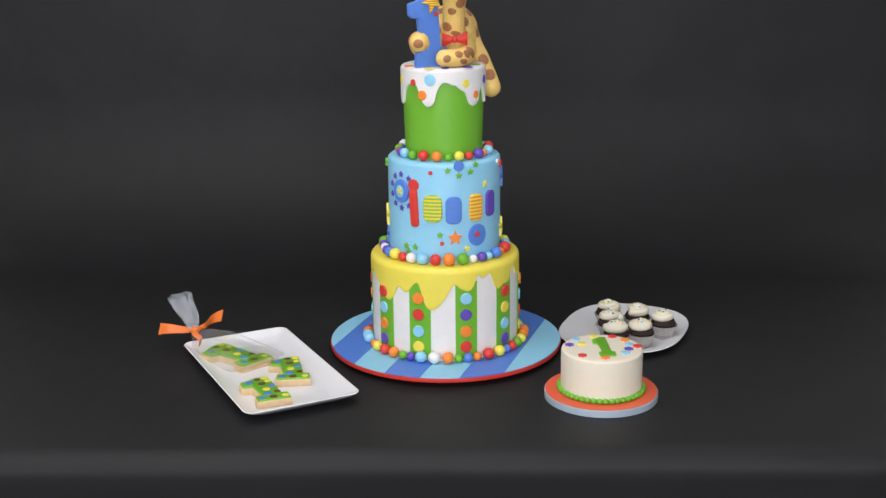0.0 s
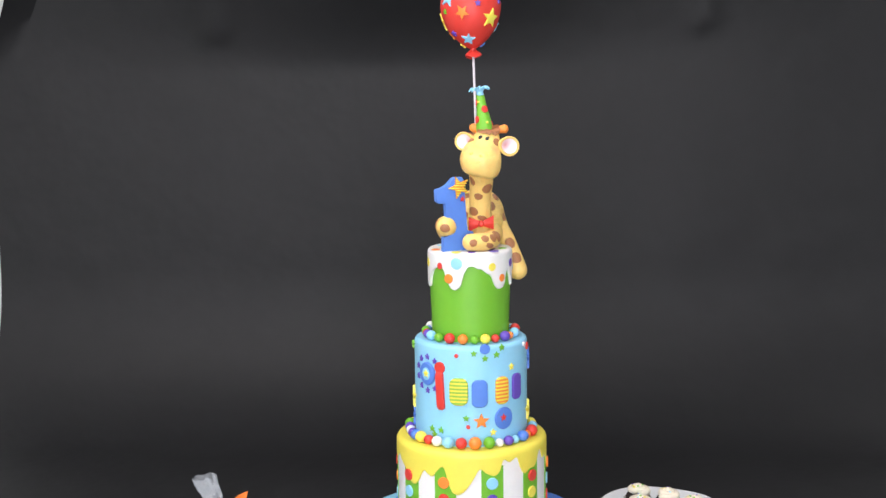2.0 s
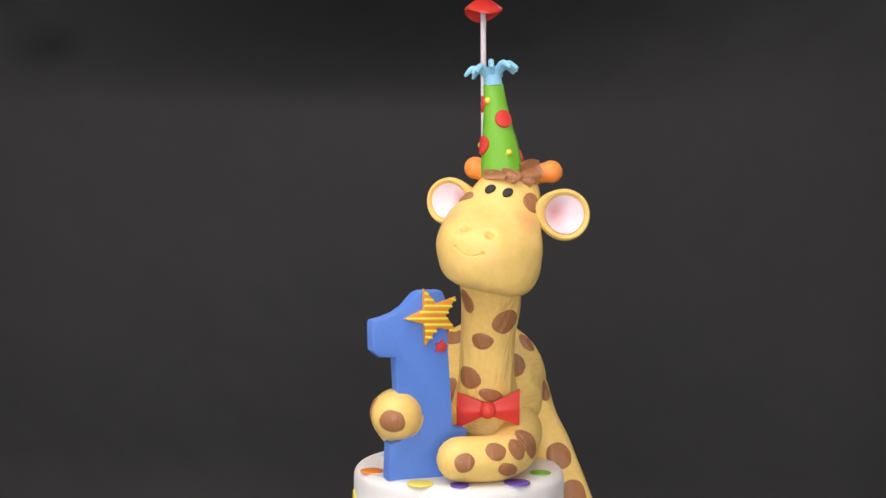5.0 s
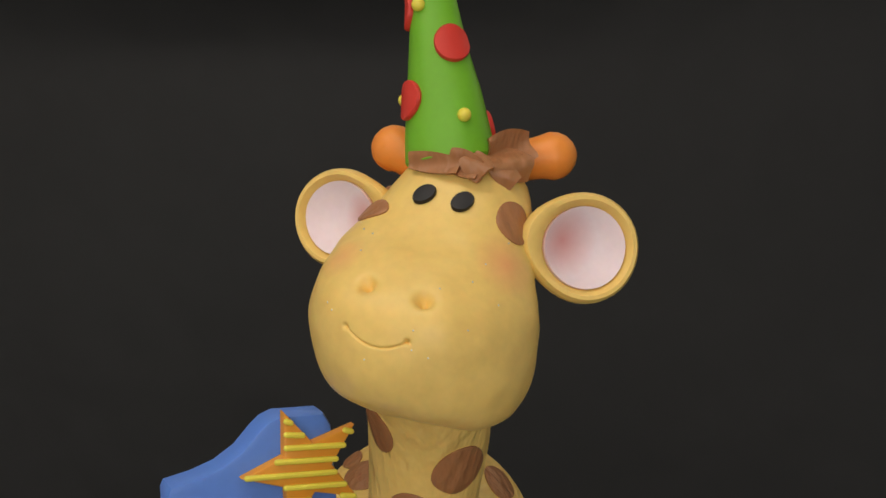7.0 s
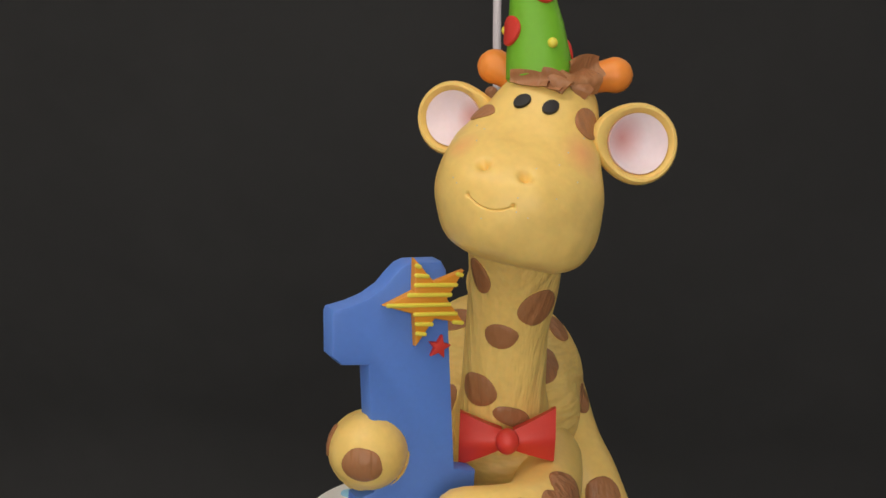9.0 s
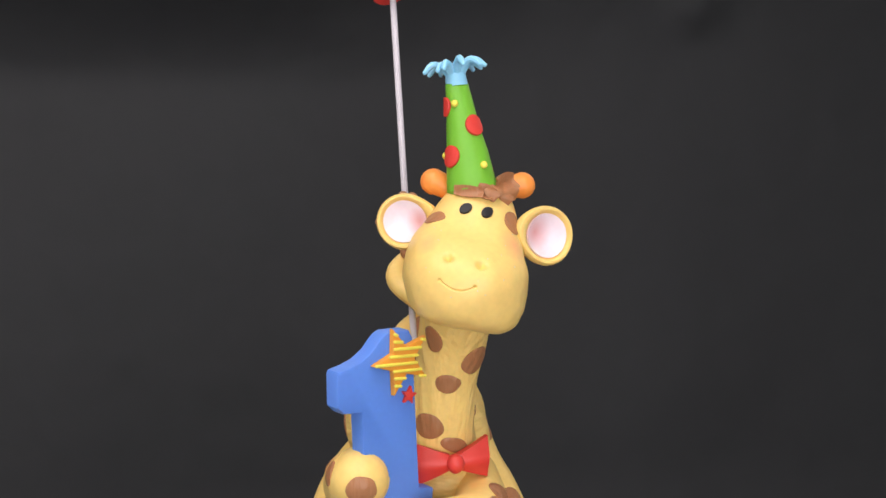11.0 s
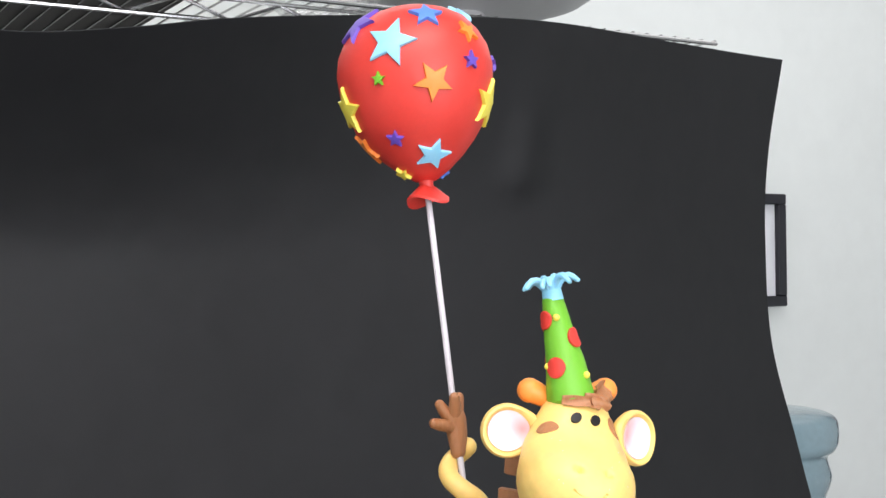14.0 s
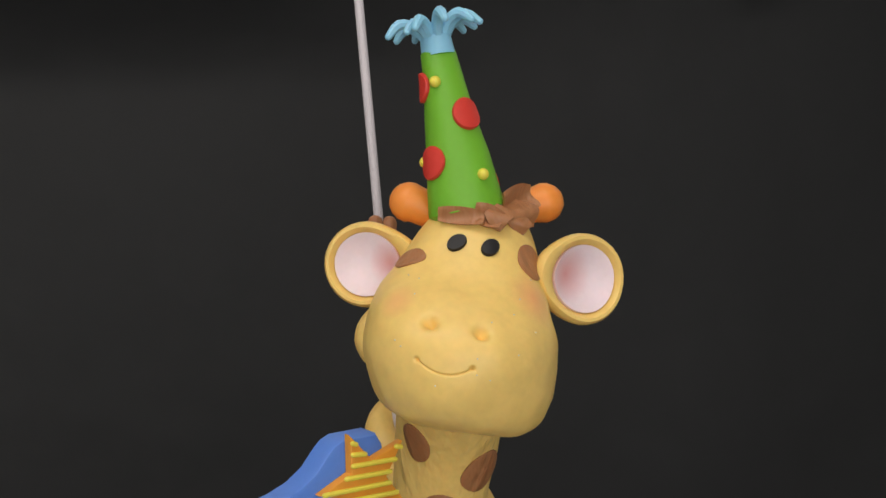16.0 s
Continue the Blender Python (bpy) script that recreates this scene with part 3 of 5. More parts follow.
def cooler():
    e = thing("water_cooler", "white water cooler with a blue water bottle on top", "water cooler", loc=(1.226, 1.06, Z0))
    part("cabinet", box((-0.16, -0.16, 0.0), (0.16, 0.16, 0.97), 0.02), WALL, e)
    part("collar", lathe([(0, 0.97), (0.14, 0.97), (0.13, 1.0), (0.07, 1.02), (0, 1.02)], 48), GREY, e)
    prof = smooth_profile([(0.04, 1.022), (0.045, 1.05), (0.085, 1.075), (0.103, 1.095), (0.108, 1.12), (0.110, 1.20), (0.113, 1.25), (0.124, 1.283), (0.126, 1.300), (0.121, 1.318), (0.120, 1.332), (0.132, 1.343), (0.1385, 1.358), (0.139, 1.385), (0.132, 1.402), (0.105, 1.412), (0.06, 1.416)])
    prof = [(0, 1.022)] + prof + [(0, 1.413)]
    part("bottle", lathe(prof, 64), BOTTLE, e, "translucent blue ribbed water bottle")


cooler()


def side_rack():
    e = thing("wire_rack", "grey coated wire rack beside the water cooler", "rack")
    x0, x1, y0, y1 = 1.50, 2.45, 0.72, 1.30
    for z in (0.155, 0.0):
        part("edge_rail", tube([(x0, y0, z, 0.006), (x1, y0, z, 0.006), ], 8, steps=1), WIRE, e)
        part("edge_rail", tube([(x0, y1, z, 0.006), (x1, y1, z, 0.006)], 8, steps=1), WIRE, e)
        part("edge_rail", tube([(x0, y0, z, 0.006), (x0, y1, z, 0.006)], 8, steps=1), WIRE, e)
    for i in range(60):
        x = x0 + (x1 - x0) * i / 59
        part("deck_wire", tube([(x, y0, 0.162, 0.002), (x, y1, 0.162, 0.002)], 5, steps=1, cap=False), WIRE, e)
    for i in range(30):
        y = y0 + (y1 - y0) * i / 29
        part("side_wire", tube([(x0, y, 0.0, 0.0017), (x0, y, 0.155, 0.0017)], 5, steps=1, cap=False), WIRE, e)
    part("lower_deck", box((x0, y0, -0.012), (x1, y1, -0.006)), DARK, e, smooth=False)
    for x in (x0, x1):
        for y in (y0, y1):
            part("post", tube([(x, y, Z0, 0.010), (x, y, 0.17, 0.010)], 10, steps=1), WIRE, e)
    random.seed(9)
    bm = bmesh.new()
    for _ in range(190):
        c = Vector((random.uniform(x0 + 0.03, x1 - 0.03), random.uniform(y0 + 0.03, y1 - 0.03), random.uniform(0.008, 0.05)))
        for k in range(5):
            a = 2 * math.pi * k / 5 + c.x * 50
            ball(c + Vector((0.011 * math.cos(a), 0.011 * math.sin(a), 0.004)), 0.0085, bm, 0, 6, 4, (1, 1, 0.55))
        ball(c, 0.006, bm, 0, 6, 4)
    tagged(part("sugar_flowers", bm, WHITE, smooth=False), "heap of small white sugar flowers on the rack", "sugar flowers", kind="stuff")


side_rack()


def vase():
    e = thing("flower_picks", "yellow and red flower picks in a pale cup", "flowers", loc=(2.24, 1.56, 0.10))
    part("cup", lathe([(0, 0), (0.045, 0), (0.055, 0.07), (0.051, 0.07), (0.042, 0.006), (0, 0.006)], 28), WALL, e)
    for i in range(7):
        a = i * 2.4
        x, y, h = 0.035 * math.cos(a), 0.035 * math.sin(a), 0.12 + 0.02 * (i % 3)
        part("stem", tube([(x * 0.4, y * 0.4, 0.01, 0.002), (x, y, h, 0.002)], 6, steps=2), GREEN, e)
        part("bloom", ball((x, y, h + 0.012), 0.014, squash=(1, 1, 1.4), u=12, v=8), YELLOW if i % 2 else RED, e)


vase()


# ---- the cake ----
COL = {"w": WHITE, "b": SKY, "B": BLUE, "r": RED, "o": ORANGE, "y": YELLOW, "g": GREEN, "p": PURPLE}
WORD = {"w": "white", "b": "light blue", "B": "blue", "r": "red", "o": "orange", "y": "yellow", "g": "green", "p": "purple"}


def cake_drum():
    e = thing("cake_board", "round cake board with light and dark blue stripes and red rim", "cake board")
    part("base", lathe([(0, -0.0055), (0.175, -0.0055), (0.178, 0.0022), (0.2005, 0.0030), (0.2025, 0.0040), (0.2032, 0.0068), (0.2025, 0.0105), (0, 0.0105)], 128), RED, e, "red ribbon edge")
    cuts = [-0.21, -0.170, -0.104, -0.041, 0.021, 0.083, 0.146, 0.21]
    d = Vector((0.30, 0.954)).normalized()
    n = Vector((d.y, -d.x))
    rr = 0.2015
    for i, (a, b) in enumerate(zip(cuts, cuts[1:])):
        a, b = max(a, -rr * 0.9995) + 0.0002, min(b, rr * 0.9995) - 0.0002
        poly = []
        for k in range(25):
            q = a + (b - a) * k / 24
            poly.append(n * q + d * math.sqrt(max(0, rr * rr - q * q)))
        for k in range(25):
            q = b + (a - b) * k / 24
            poly.append(n * q - d * math.sqrt(max(0, rr * rr - q * q)))
        part("stripe", slab([tuple(p) for p in poly], 0.0107, 0.0125, 0.0004), BLUE if i % 2 else SKY, e, smooth=False)


cake_drum()


def tier_profile(r, z0, z1, edge):
    out = [(0, z0), (r, z0)]
    for k in range(9):
        a = math.pi / 2 * k / 8
        out.append((r - edge + edge * math.cos(a), z1 - edge + edge * math.sin(a)))
    return out + [(r * 0.5, z1), (0, z1)]


def drip_shell(r, z1, edge, low, seg=288):
    """A poured icing coat: the tier's top and side down to a wavy lower edge low(degrees)."""
    bm = bmesh.new()
    cols = []
    for i in range(seg):
        deg = -180 + 360 * i / seg
        a = radians(deg)
        zl = low(deg)
        prof = [(r * 0.5, z1)]
        for k in range(9):
            b = math.pi / 2 * (1 - k / 8)
            prof.append((r - edge + edge * math.cos(b), z1 - edge + edge * math.sin(b)))
        for k in range(1, 9):
            prof.append((r, z1 - edge + (zl + 0.0012 - z1 + edge) * k / 8))
        prof += [(r - 0.0005, zl + 0.0003), (r - 0.0022, zl - 0.0002), (r - 0.006, zl)]
        cols.append([bm.verts.new((q * math.sin(a), -q * math.cos(a), z)) for q, z in prof])
    for a, b in zip(cols, cols[1:] + cols[:1]):
        for k in range(len(a) - 1):
            bm.faces.new((a[k], b[k], b[k + 1], a[k + 1]))
    mid = bm.verts.new((0, 0, z1))
    for a, b in zip(cols, cols[1:] + cols[:1]):
        bm.faces.new((a[0], mid, b[0]))
    return bm


def wavy(front, period, base, amp, seed):
    """Lower edge of a poured coat: shaped over the front, running on irregularly behind."""
    lo, hi = front[0][0], front[-1][0]

    def low(deg):
        if lo <= deg <= hi:
            return lerp_table(front, deg)
        t = (deg - hi) % 360
        z = base + amp * math.sin(t * 360 / period * math.pi / 180 + seed) + amp * 0.5 * math.sin(t * 0.17 + seed * 2)
        w = min(1, t / 12, (360 - (hi - lo) - t) / 12)
        edge = front[-1][1] if t < 60 else front[0][1]
        return z * w + edge * (1 - w)
    return low


def dot(name, e, R, deg, z, r, col, thick=0.0028, cy=0.0, ry=None):
    part(name, plaque(round_poly(r, ry or r), on_cylinder(0, 0, R, deg, z), thick), COL[col], e)


def tier_bottom():
    e = thing("cake_tier", "largest white cake tier, green stripes under yellow icing drips", "cake tier", "tiers of the cake")
    R, top = 0.1265, 0.172
    part("fondant", lathe(tier_profile(R, 0.0128, top, 0.010), 128), WHITE, e, "white fondant")
    low = wavy(((-71, 0.15), (-65, 0.138), (-58, 0.128), (-52, 0.112), (-47, 0.108), (-43, 0.115), (-37, 0.136), (-33, 0.131), (-29, 0.129), (-25, 0.14), (-20, 0.147), (-17, 0.128), (-14, 0.108), (-9, 0.102), (-4, 0.109), (1, 0.124), (7, 0.145), (12, 0.138), (18, 0.133), (22, 0.14), (25, 0.158), (30, 0.153), (37, 0.158), (40, 0.14), (44, 0.128), (50, 0.133), (57, 0.136), (62, 0.157), (66, 0.155), (70, 0.14)), 33, 0.135, 0.016, 1.2)
    for c in (-51.5, -19, 16.5, 51.5, 87, 122, 158, 194, 230, 266):
        pl = on_cylinder(0, 0, R, c, 0.0875)
        bm = bmesh.new()
        for h in (0.0012,):
            g = [[bm.verts.new(pl(radians(-8.4 + 16.8 * i / 8) * R, -0.073 + 0.135 * j / 6, hh)) for i in range(9)] for j in range(7) for hh in (0.0012,)]
            for a, b in zip(g, g[1:]):
                for i in range(8):
                    bm.faces.new((a[i], a[i + 1], b[i + 1], b[i]))
            edge = [v for v in g[0]] + [r[-1] for r in g[1:-1]] + list(reversed(g[-1])) + [r[0] for r in reversed(g[1:-1])]
            inner = [bm.verts.new((v.co.x * 0.985, v.co.y * 0.985, v.co.z)) for v in edge]
            loop_faces(bm, edge, inner)
        part("stripe", bm, GREEN, e)
    part("icing", drip_shell(R + 0.0022, top + 0.0015, 0.0105, low), YELLOW, e, "glossy yellow poured icing")
    cols = {-53.5: "rbop", -20: "orby", 16: "bpor", 52: "rybp", 87: "obry", 122: "pbor", 158: "ybro", 194: "orby", 230: "bpor", 266: "robp"}
    for c, seq in cols.items():
        for k, z in enumerate((0.121, 0.0925, 0.0635, 0.0365)):
            if low(c if c < 180 else c - 360) > z + 0.016 or k:
                dot("dot", e, R + 0.001, c, z, 0.0098, seq[k])
            elif k == 0:
                dot("dot", e, R + 0.0022, c, z, 0.0098, seq[k])


tier_bottom()


def pearl_ring(label, R, z, front, r_mean, order):
    """Candy balls round the foot of a tier: the front ones by angle, then on round the back."""
    random.seed(int(R * 1e4))
    seq = list(front)
    a = front[-1][0]
    end = front[0][0] + 360
    n = max(1, round((end - a) * math.pi / 180 * R / (2 * r_mean)))
    for k in range(1, n):
        seq.append((a + (end - a) * k / n, order[k % len(order)], r_mean * random.uniform(0.82, 1.12)))
    for deg, c, r in seq:
        t = radians(deg)
        rr = R - r_mean + r
        e = part("candy_ball", ball((0, 0, 0), r, u=20, v=14, squash=(1, 1, 0.96)), COL[c])
        e.location = (rr * math.sin(t), -rr * math.cos(t), z + r * 0.955)
        tagged(e, "round " + WORD[c] + " candy ball " + label, "candy ball", "candy balls " + label)


pearl_ring("round the foot of the bottom tier", 0.1365, 0.0128,
           ((-76, "b", .0095), (-66, "o", .0068), (-58, "y", .0088), (-48.5, "r", .0092), (-39.5, "o", .0092), (-31.5, "g", .0076), (-25, "p", .0076), (-17, "b", .0100), (-7.5, "w", .0104), (2, "o", .0100), (9.7, "g", .0072), (16.5, "B", .0080), (23.5, "o", .0074), (32, "r", .0100), (42, "y", .0096), (50.5, "B", .0072), (57, "r", .0082), (65, "g", .0084), (74, "y", .0088), (84, "o", .0090)), 0.0088, "robygpwB")
pearl_ring("round the foot of the middle tier", 0.1055, 0.1738,
           ((-79, "w", .0080), (-69, "p", .0084), (-60.5, "B", .0092), (-51, "y", .0100), (-41.5, "r", .0082), (-31.5, "w", .0090), (-20, "b", .0100), (-8, "r", .0096), (4.3, "o", .0106), (17, "g", .0100), (27.5, "w", .0072), (37, "p", .0084), (45.5, "b", .0070), (55, "B", .0096), (65, "o", .0070), (74, "r", .0100)), 0.0088, "robygpwB")
pearl_ring("round the foot of the top tier", 0.0760, 0.3424,
           ((-80, "r", .0070), (-70, "p", .0078), (-58, "b", .0084), (-43, "g", .0078), (-25.5, "r", .0092), (-8.5, "o", .0088), (6, "g", .0070), (19.5, "y", .0085), (34, "r", .0072), (49, "p", .0088), (62, "o", .0066), (76, "b", .0085)), 0.0080, "gorbypwB")


def stripe_mat(name, c1, c2, scale):
    m = bpy.data.materials.new(name)
    m.use_nodes = True
    nt = m.node_tree
    b = nt.nodes["Principled BSDF"]
    b.inputs["Roughness"].default_value = 0.45
    co, wv, rp = nt.nodes.new("ShaderNodeTexCoord"), nt.nodes.new("ShaderNodeTexWave"), nt.nodes.new("ShaderNodeValToRGB")
    wv.bands_direction = "Z"
    wv.inputs["Scale"].default_value, wv.inputs["Distortion"].default_value = scale, 0.4
    rp.color_ramp.elements[0].position, rp.color_ramp.elements[1].position = 0.47, 0.53
    rp.color_ramp.elements[0].color, rp.color_ramp.elements[1].color = (*c1, 1), (*c2, 1)
    nt.links.new(co.outputs["Object"], wv.inputs["Vector"])
    nt.links.new(wv.outputs[0], rp.inputs[0])
    nt.links.new(rp.outputs[0], b.inputs["Base Color"])
    return m


LIME = stripe_mat("green_yellow_stripes", (0.25, 0.48, 0.05), (0.80, 0.66, 0.06), 52)
AMBER = stripe_mat("orange_yellow_stripes", (0.82, 0.24, 0.04), (0.82, 0.66, 0.06), 52)


def tier_middle():
    e = thing("cake_tier", "light blue cake tier with coloured stars, dots and raised bars", "cake tier", "tiers of the cake")
    R = 0.0955
    part("fondant", lathe(tier_profile(R, 0.1738, 0.342, 0.008), 112), SKY, e)

    def bar(deg, z, w, h, mat, label, lean=0):
        c, s = math.cos(radians(lean)), math.sin(radians(lean))
        poly = [(x * c - y * s, x * s + y * c) for x, y in rect_poly(w, h, min(w, h) * 0.38, 5)]
        part("bar", plaque(poly, on_cylinder(0, 0, R, deg, z), 0.0042), mat, e, label)

    bar(-30.5, 0.266, 0.0145, 0.064, RED, "raised red bar", 3)
    bar(-11, 0.267, 0.031, 0.046, LIME, "raised green and yellow striped bar")
    bar(9.5, 0.264, 0.026, 0.046, BLUE, "raised blue bar")
    bar(33, 0.266, 0.024, 0.046, AMBER, "raised orange and yellow striped bar")
    bar(52, 0.268, 0.020, 0.044, PURPLE, "raised purple bar")
    part("dot", plaque(round_poly(0.0098), on_cylinder(0, 0, R, -31, 0.3045), 0.003), RED, e)
    # blue rosette with a ring of little stars
    part("disc", plaque(round_poly(0.0175, 0.0195), on_cylinder(0, 0, R, -47, 0.291), 0.0045), BLUE, e)
    part("centre", plaque(round_poly(0.0092, 0.0105), on_cylinder(0, 0, R + 0.0044, -47, 0.291), 0.0008), SKY, e, "light blue centre")
    part("star", plaque(star_poly(0.0065), on_cylinder(0, 0, R + 0.0052, -46, 0.292), 0.002), YELLOW, e)
    for k in range(10):
        a = 2 * math.pi * k / 10
        part("star", plaque(star_poly(0.0056), on_cylinder(0, 0, R, -47 + 17 * math.sin(a), 0.291 + 0.0285 * math.cos(a)), 0.0025), PURPLE, e)
    part("disc", plaque(round_poly(0.0172, 0.0185), on_cylinder(0, 0, R, 35, 0.2185), 0.0032), BLUE, e)
    part("star", plaque(star_poly(0.0065), on_cylinder(0, 0, R + 0.003, 33.5, 0.2205), 0.002), RED, e)
    part("star", plaque(star_poly(0.0135), on_cylinder(0, 0, R, 11, 0.217), 0.003), ORANGE, e)
    for deg, z, c in ((-4, 0.2225, "g"), (4, 0.331, "g"), (15, 0.322, "g"), (27, 0.327, "g"), (33, 0.338, "g"), (45, 0.303, "y"), (-41, 0.199, "g"), (-30, 0.199, "g"), (23, 0.197, "y"), (-38, 0.190, "g")):
        part("star", plaque(star_poly(0.0062), on_cylinder(0, 0, R, deg, z), 0.0025), COL[c], e)
    for deg, z, c, r in ((-13, 0.327, "r", 0.0034), (-2, 0.208, "r", 0.0034), (15, 0.338, "B", 0.0085), (79, 0.327, "r", 0.0065), (68, 0.334, "w", 0.004)):
        dot("dot", e, R, deg, z, r, c)
    # larger cut-outs half seen round the sides and behind
    for deg, z, c, r in ((-86, 0.237, "y", 0.02), (-84, 0.329, "g", 0.007), (84, 0.215, "y", 0.018), (95, 0.30, "B", 0.02), (-97, 0.20, "B", 0.02), (130, 0.26, "o", 0.018), (-140, 0.27, "r", 0.018), (180, 0.25, "y", 0.02)):
        part("star", plaque(star_poly(r), on_cylinder(0, 0, R, deg, z), 0.004), COL[c], e)


tier_middle()


def tier_top():
    e = thing("cake_tier", "smallest green cake tier with white icing drips and dots", "cake tier", "tiers of the cake")
    R, top = 0.0672, 0.4915
    part("fondant", lathe([(0, 0.3424), (0.0645, 0.3424), (R, 0.42), (R, top - 0.006), (R - 0.006, top), (0, top)], 96), GREEN, e, "green fondant")
    low = wavy(((-84, 0.44), (-76, 0.430), (-70, 0.434), (-64, 0.452), (-57, 0.462), (-48, 0.466), (-38, 0.464), (-31, 0.445), (-26, 0.434), (-19, 0.431), (-12, 0.438), (-8, 0.455), (-2, 0.468), (5, 0.470), (12, 0.466), (17, 0.465), (24, 0.458), (31, 0.453), (37, 0.437), (42, 0.431), (49, 0.431), (55, 0.438), (58, 0.453), (64, 0.462), (70, 0.45), (78, 0.43)), 41, 0.45, 0.013, 0.4)
    part("icing", drip_shell(0.0712, top + 0.0018, 0.007, low), WHITE, e, "white poured icing")
    S = 0.0709
    for deg, z, r, c in ((-43, 0.469, 0.0056, "r"), (-17, 0.475, 0.0098, "b"), (-28.5, 0.4495, 0.0080, "o"), (32, 0.468, 0.0066, "y"), (49, 0.448, 0.0064, "o"), (-75, 0.471, 0.007, "y"), (72, 0.470, 0.007, "p"), (100, 0.46, 0.008, "b"), (140, 0.465, 0.007, "r"), (-110, 0.465, 0.008, "g"), (-150, 0.46, 0.008, "o")):
        dot("dot", e, S, deg, z, r, c, 0.0012)
    for x, y, r, c in ((0.040, -0.050, 0.0085, "p"), (0.004, -0.0625, 0.0062, "p"), (-0.021, -0.061, 0.0085, "y"), (-0.056, -0.030, 0.0075, "o"), (-0.043, -0.006, 0.008, "y"), (-0.030, 0.032, 0.008, "p"), (0.055, -0.020, 0.007, "g"), (-0.05, 0.02, 0.006, "b")):
        part("dot", slab([(x + u, y + v) for u, v in round_poly(r)], top + 0.0014, top + 0.0026, 0.0005), COL[c], e)


tier_top()
TOP = 0.4934


# ---- the toppers ----
def one_poly(h):
    """The outline of a figure one, h tall, base at y = 0."""
    k = h / 0.124
    pts = [(-0.032, 0), (0.024, 0), (0.024, 0.026), (0.013, 0.028), (0.006, 0.124), (-0.015, 0.124), (-0.022, 0.121), (-0.030, 0.1135), (-0.044, 0.107), (-0.0435, 0.082), (-0.027, 0.079), (-0.0205, 0.026), (-0.032, 0.024)]
    return [(x * k, y * k) for x, y in pts]


def number_one():
    e = thing("number_topper", "blue fondant number one with a striped gold star", "number", loc=(-0.0222, -0.0350, TOP))
    e.rotation_euler = (0, 0, radians(27))
    m = Matrix.Rotation(radians(93.5), 4, "X") @ Matrix.Diagonal((1.02, 1, 1, 1))
    poly = [(-0.0265, 0), (0.0265, 0), (0.0265, 0.0305), (0.0165, 0.0325), (0.0075, 0.118), (0.0050, 0.122), (-0.0085, 0.122), (-0.0120, 0.1205), (-0.0148, 0.1178), (-0.0195, 0.1122), (-0.0255, 0.1080), (-0.0325, 0.1053), (-0.0400, 0.1035), (-0.0408, 0.1015), (-0.0398, 0.0845), (-0.0355, 0.0806), (-0.0245, 0.0800), (-0.0195, 0.026), (-0.0265, 0.024)]
    bm = slab(poly, 0.0, 0.010, 0.0016, m=m)
    part("figure", bm, BLUE, e)
    s = part("star", slab([(x - 0.0015, y + 0.1065) for x, y in star_poly(0.0192, 5, 0.42, 112)], 0.0104, 0.0140, 0.001, m=m), STARGOLD, e, "gold star with yellow piped stripes")
    star = [(x - 0.0015, y + 0.1065) for x, y in star_poly(0.0192, 5, 0.42, 112)]
    runs = []
    for k in range(9):
        y = 0.1215 - 0.0040 * k
        xs = sorted(p[0] + (q[0] - p[0]) * (y - p[1]) / (q[1] - p[1]) for p, q in zip(star, star[1:] + star[:1]) if (p[1] > y) != (q[1] > y))
        runs += [(y, u + 0.0006, v - 0.0006) for u, v in zip(xs[::2], xs[1::2]) if v - u > 0.002]
    for y, a, b in runs:
        bm = tube([tuple(m @ Vector((a, y, 0.0143))) + (0.0009,), tuple(m @ Vector((b, y - 0.0005, 0.0143))) + (0.0009,)], 8, steps=1)
        part("piped_line", bm, YELLOW, s)
    part("small_star", slab([(x + 0.0052, y + 0.0865) for x, y in star_poly(0.0052, 5, 0.45, 80)], 0.0102, 0.0125, 0.0006, m=m), RED, e, "small red star")


number_one()


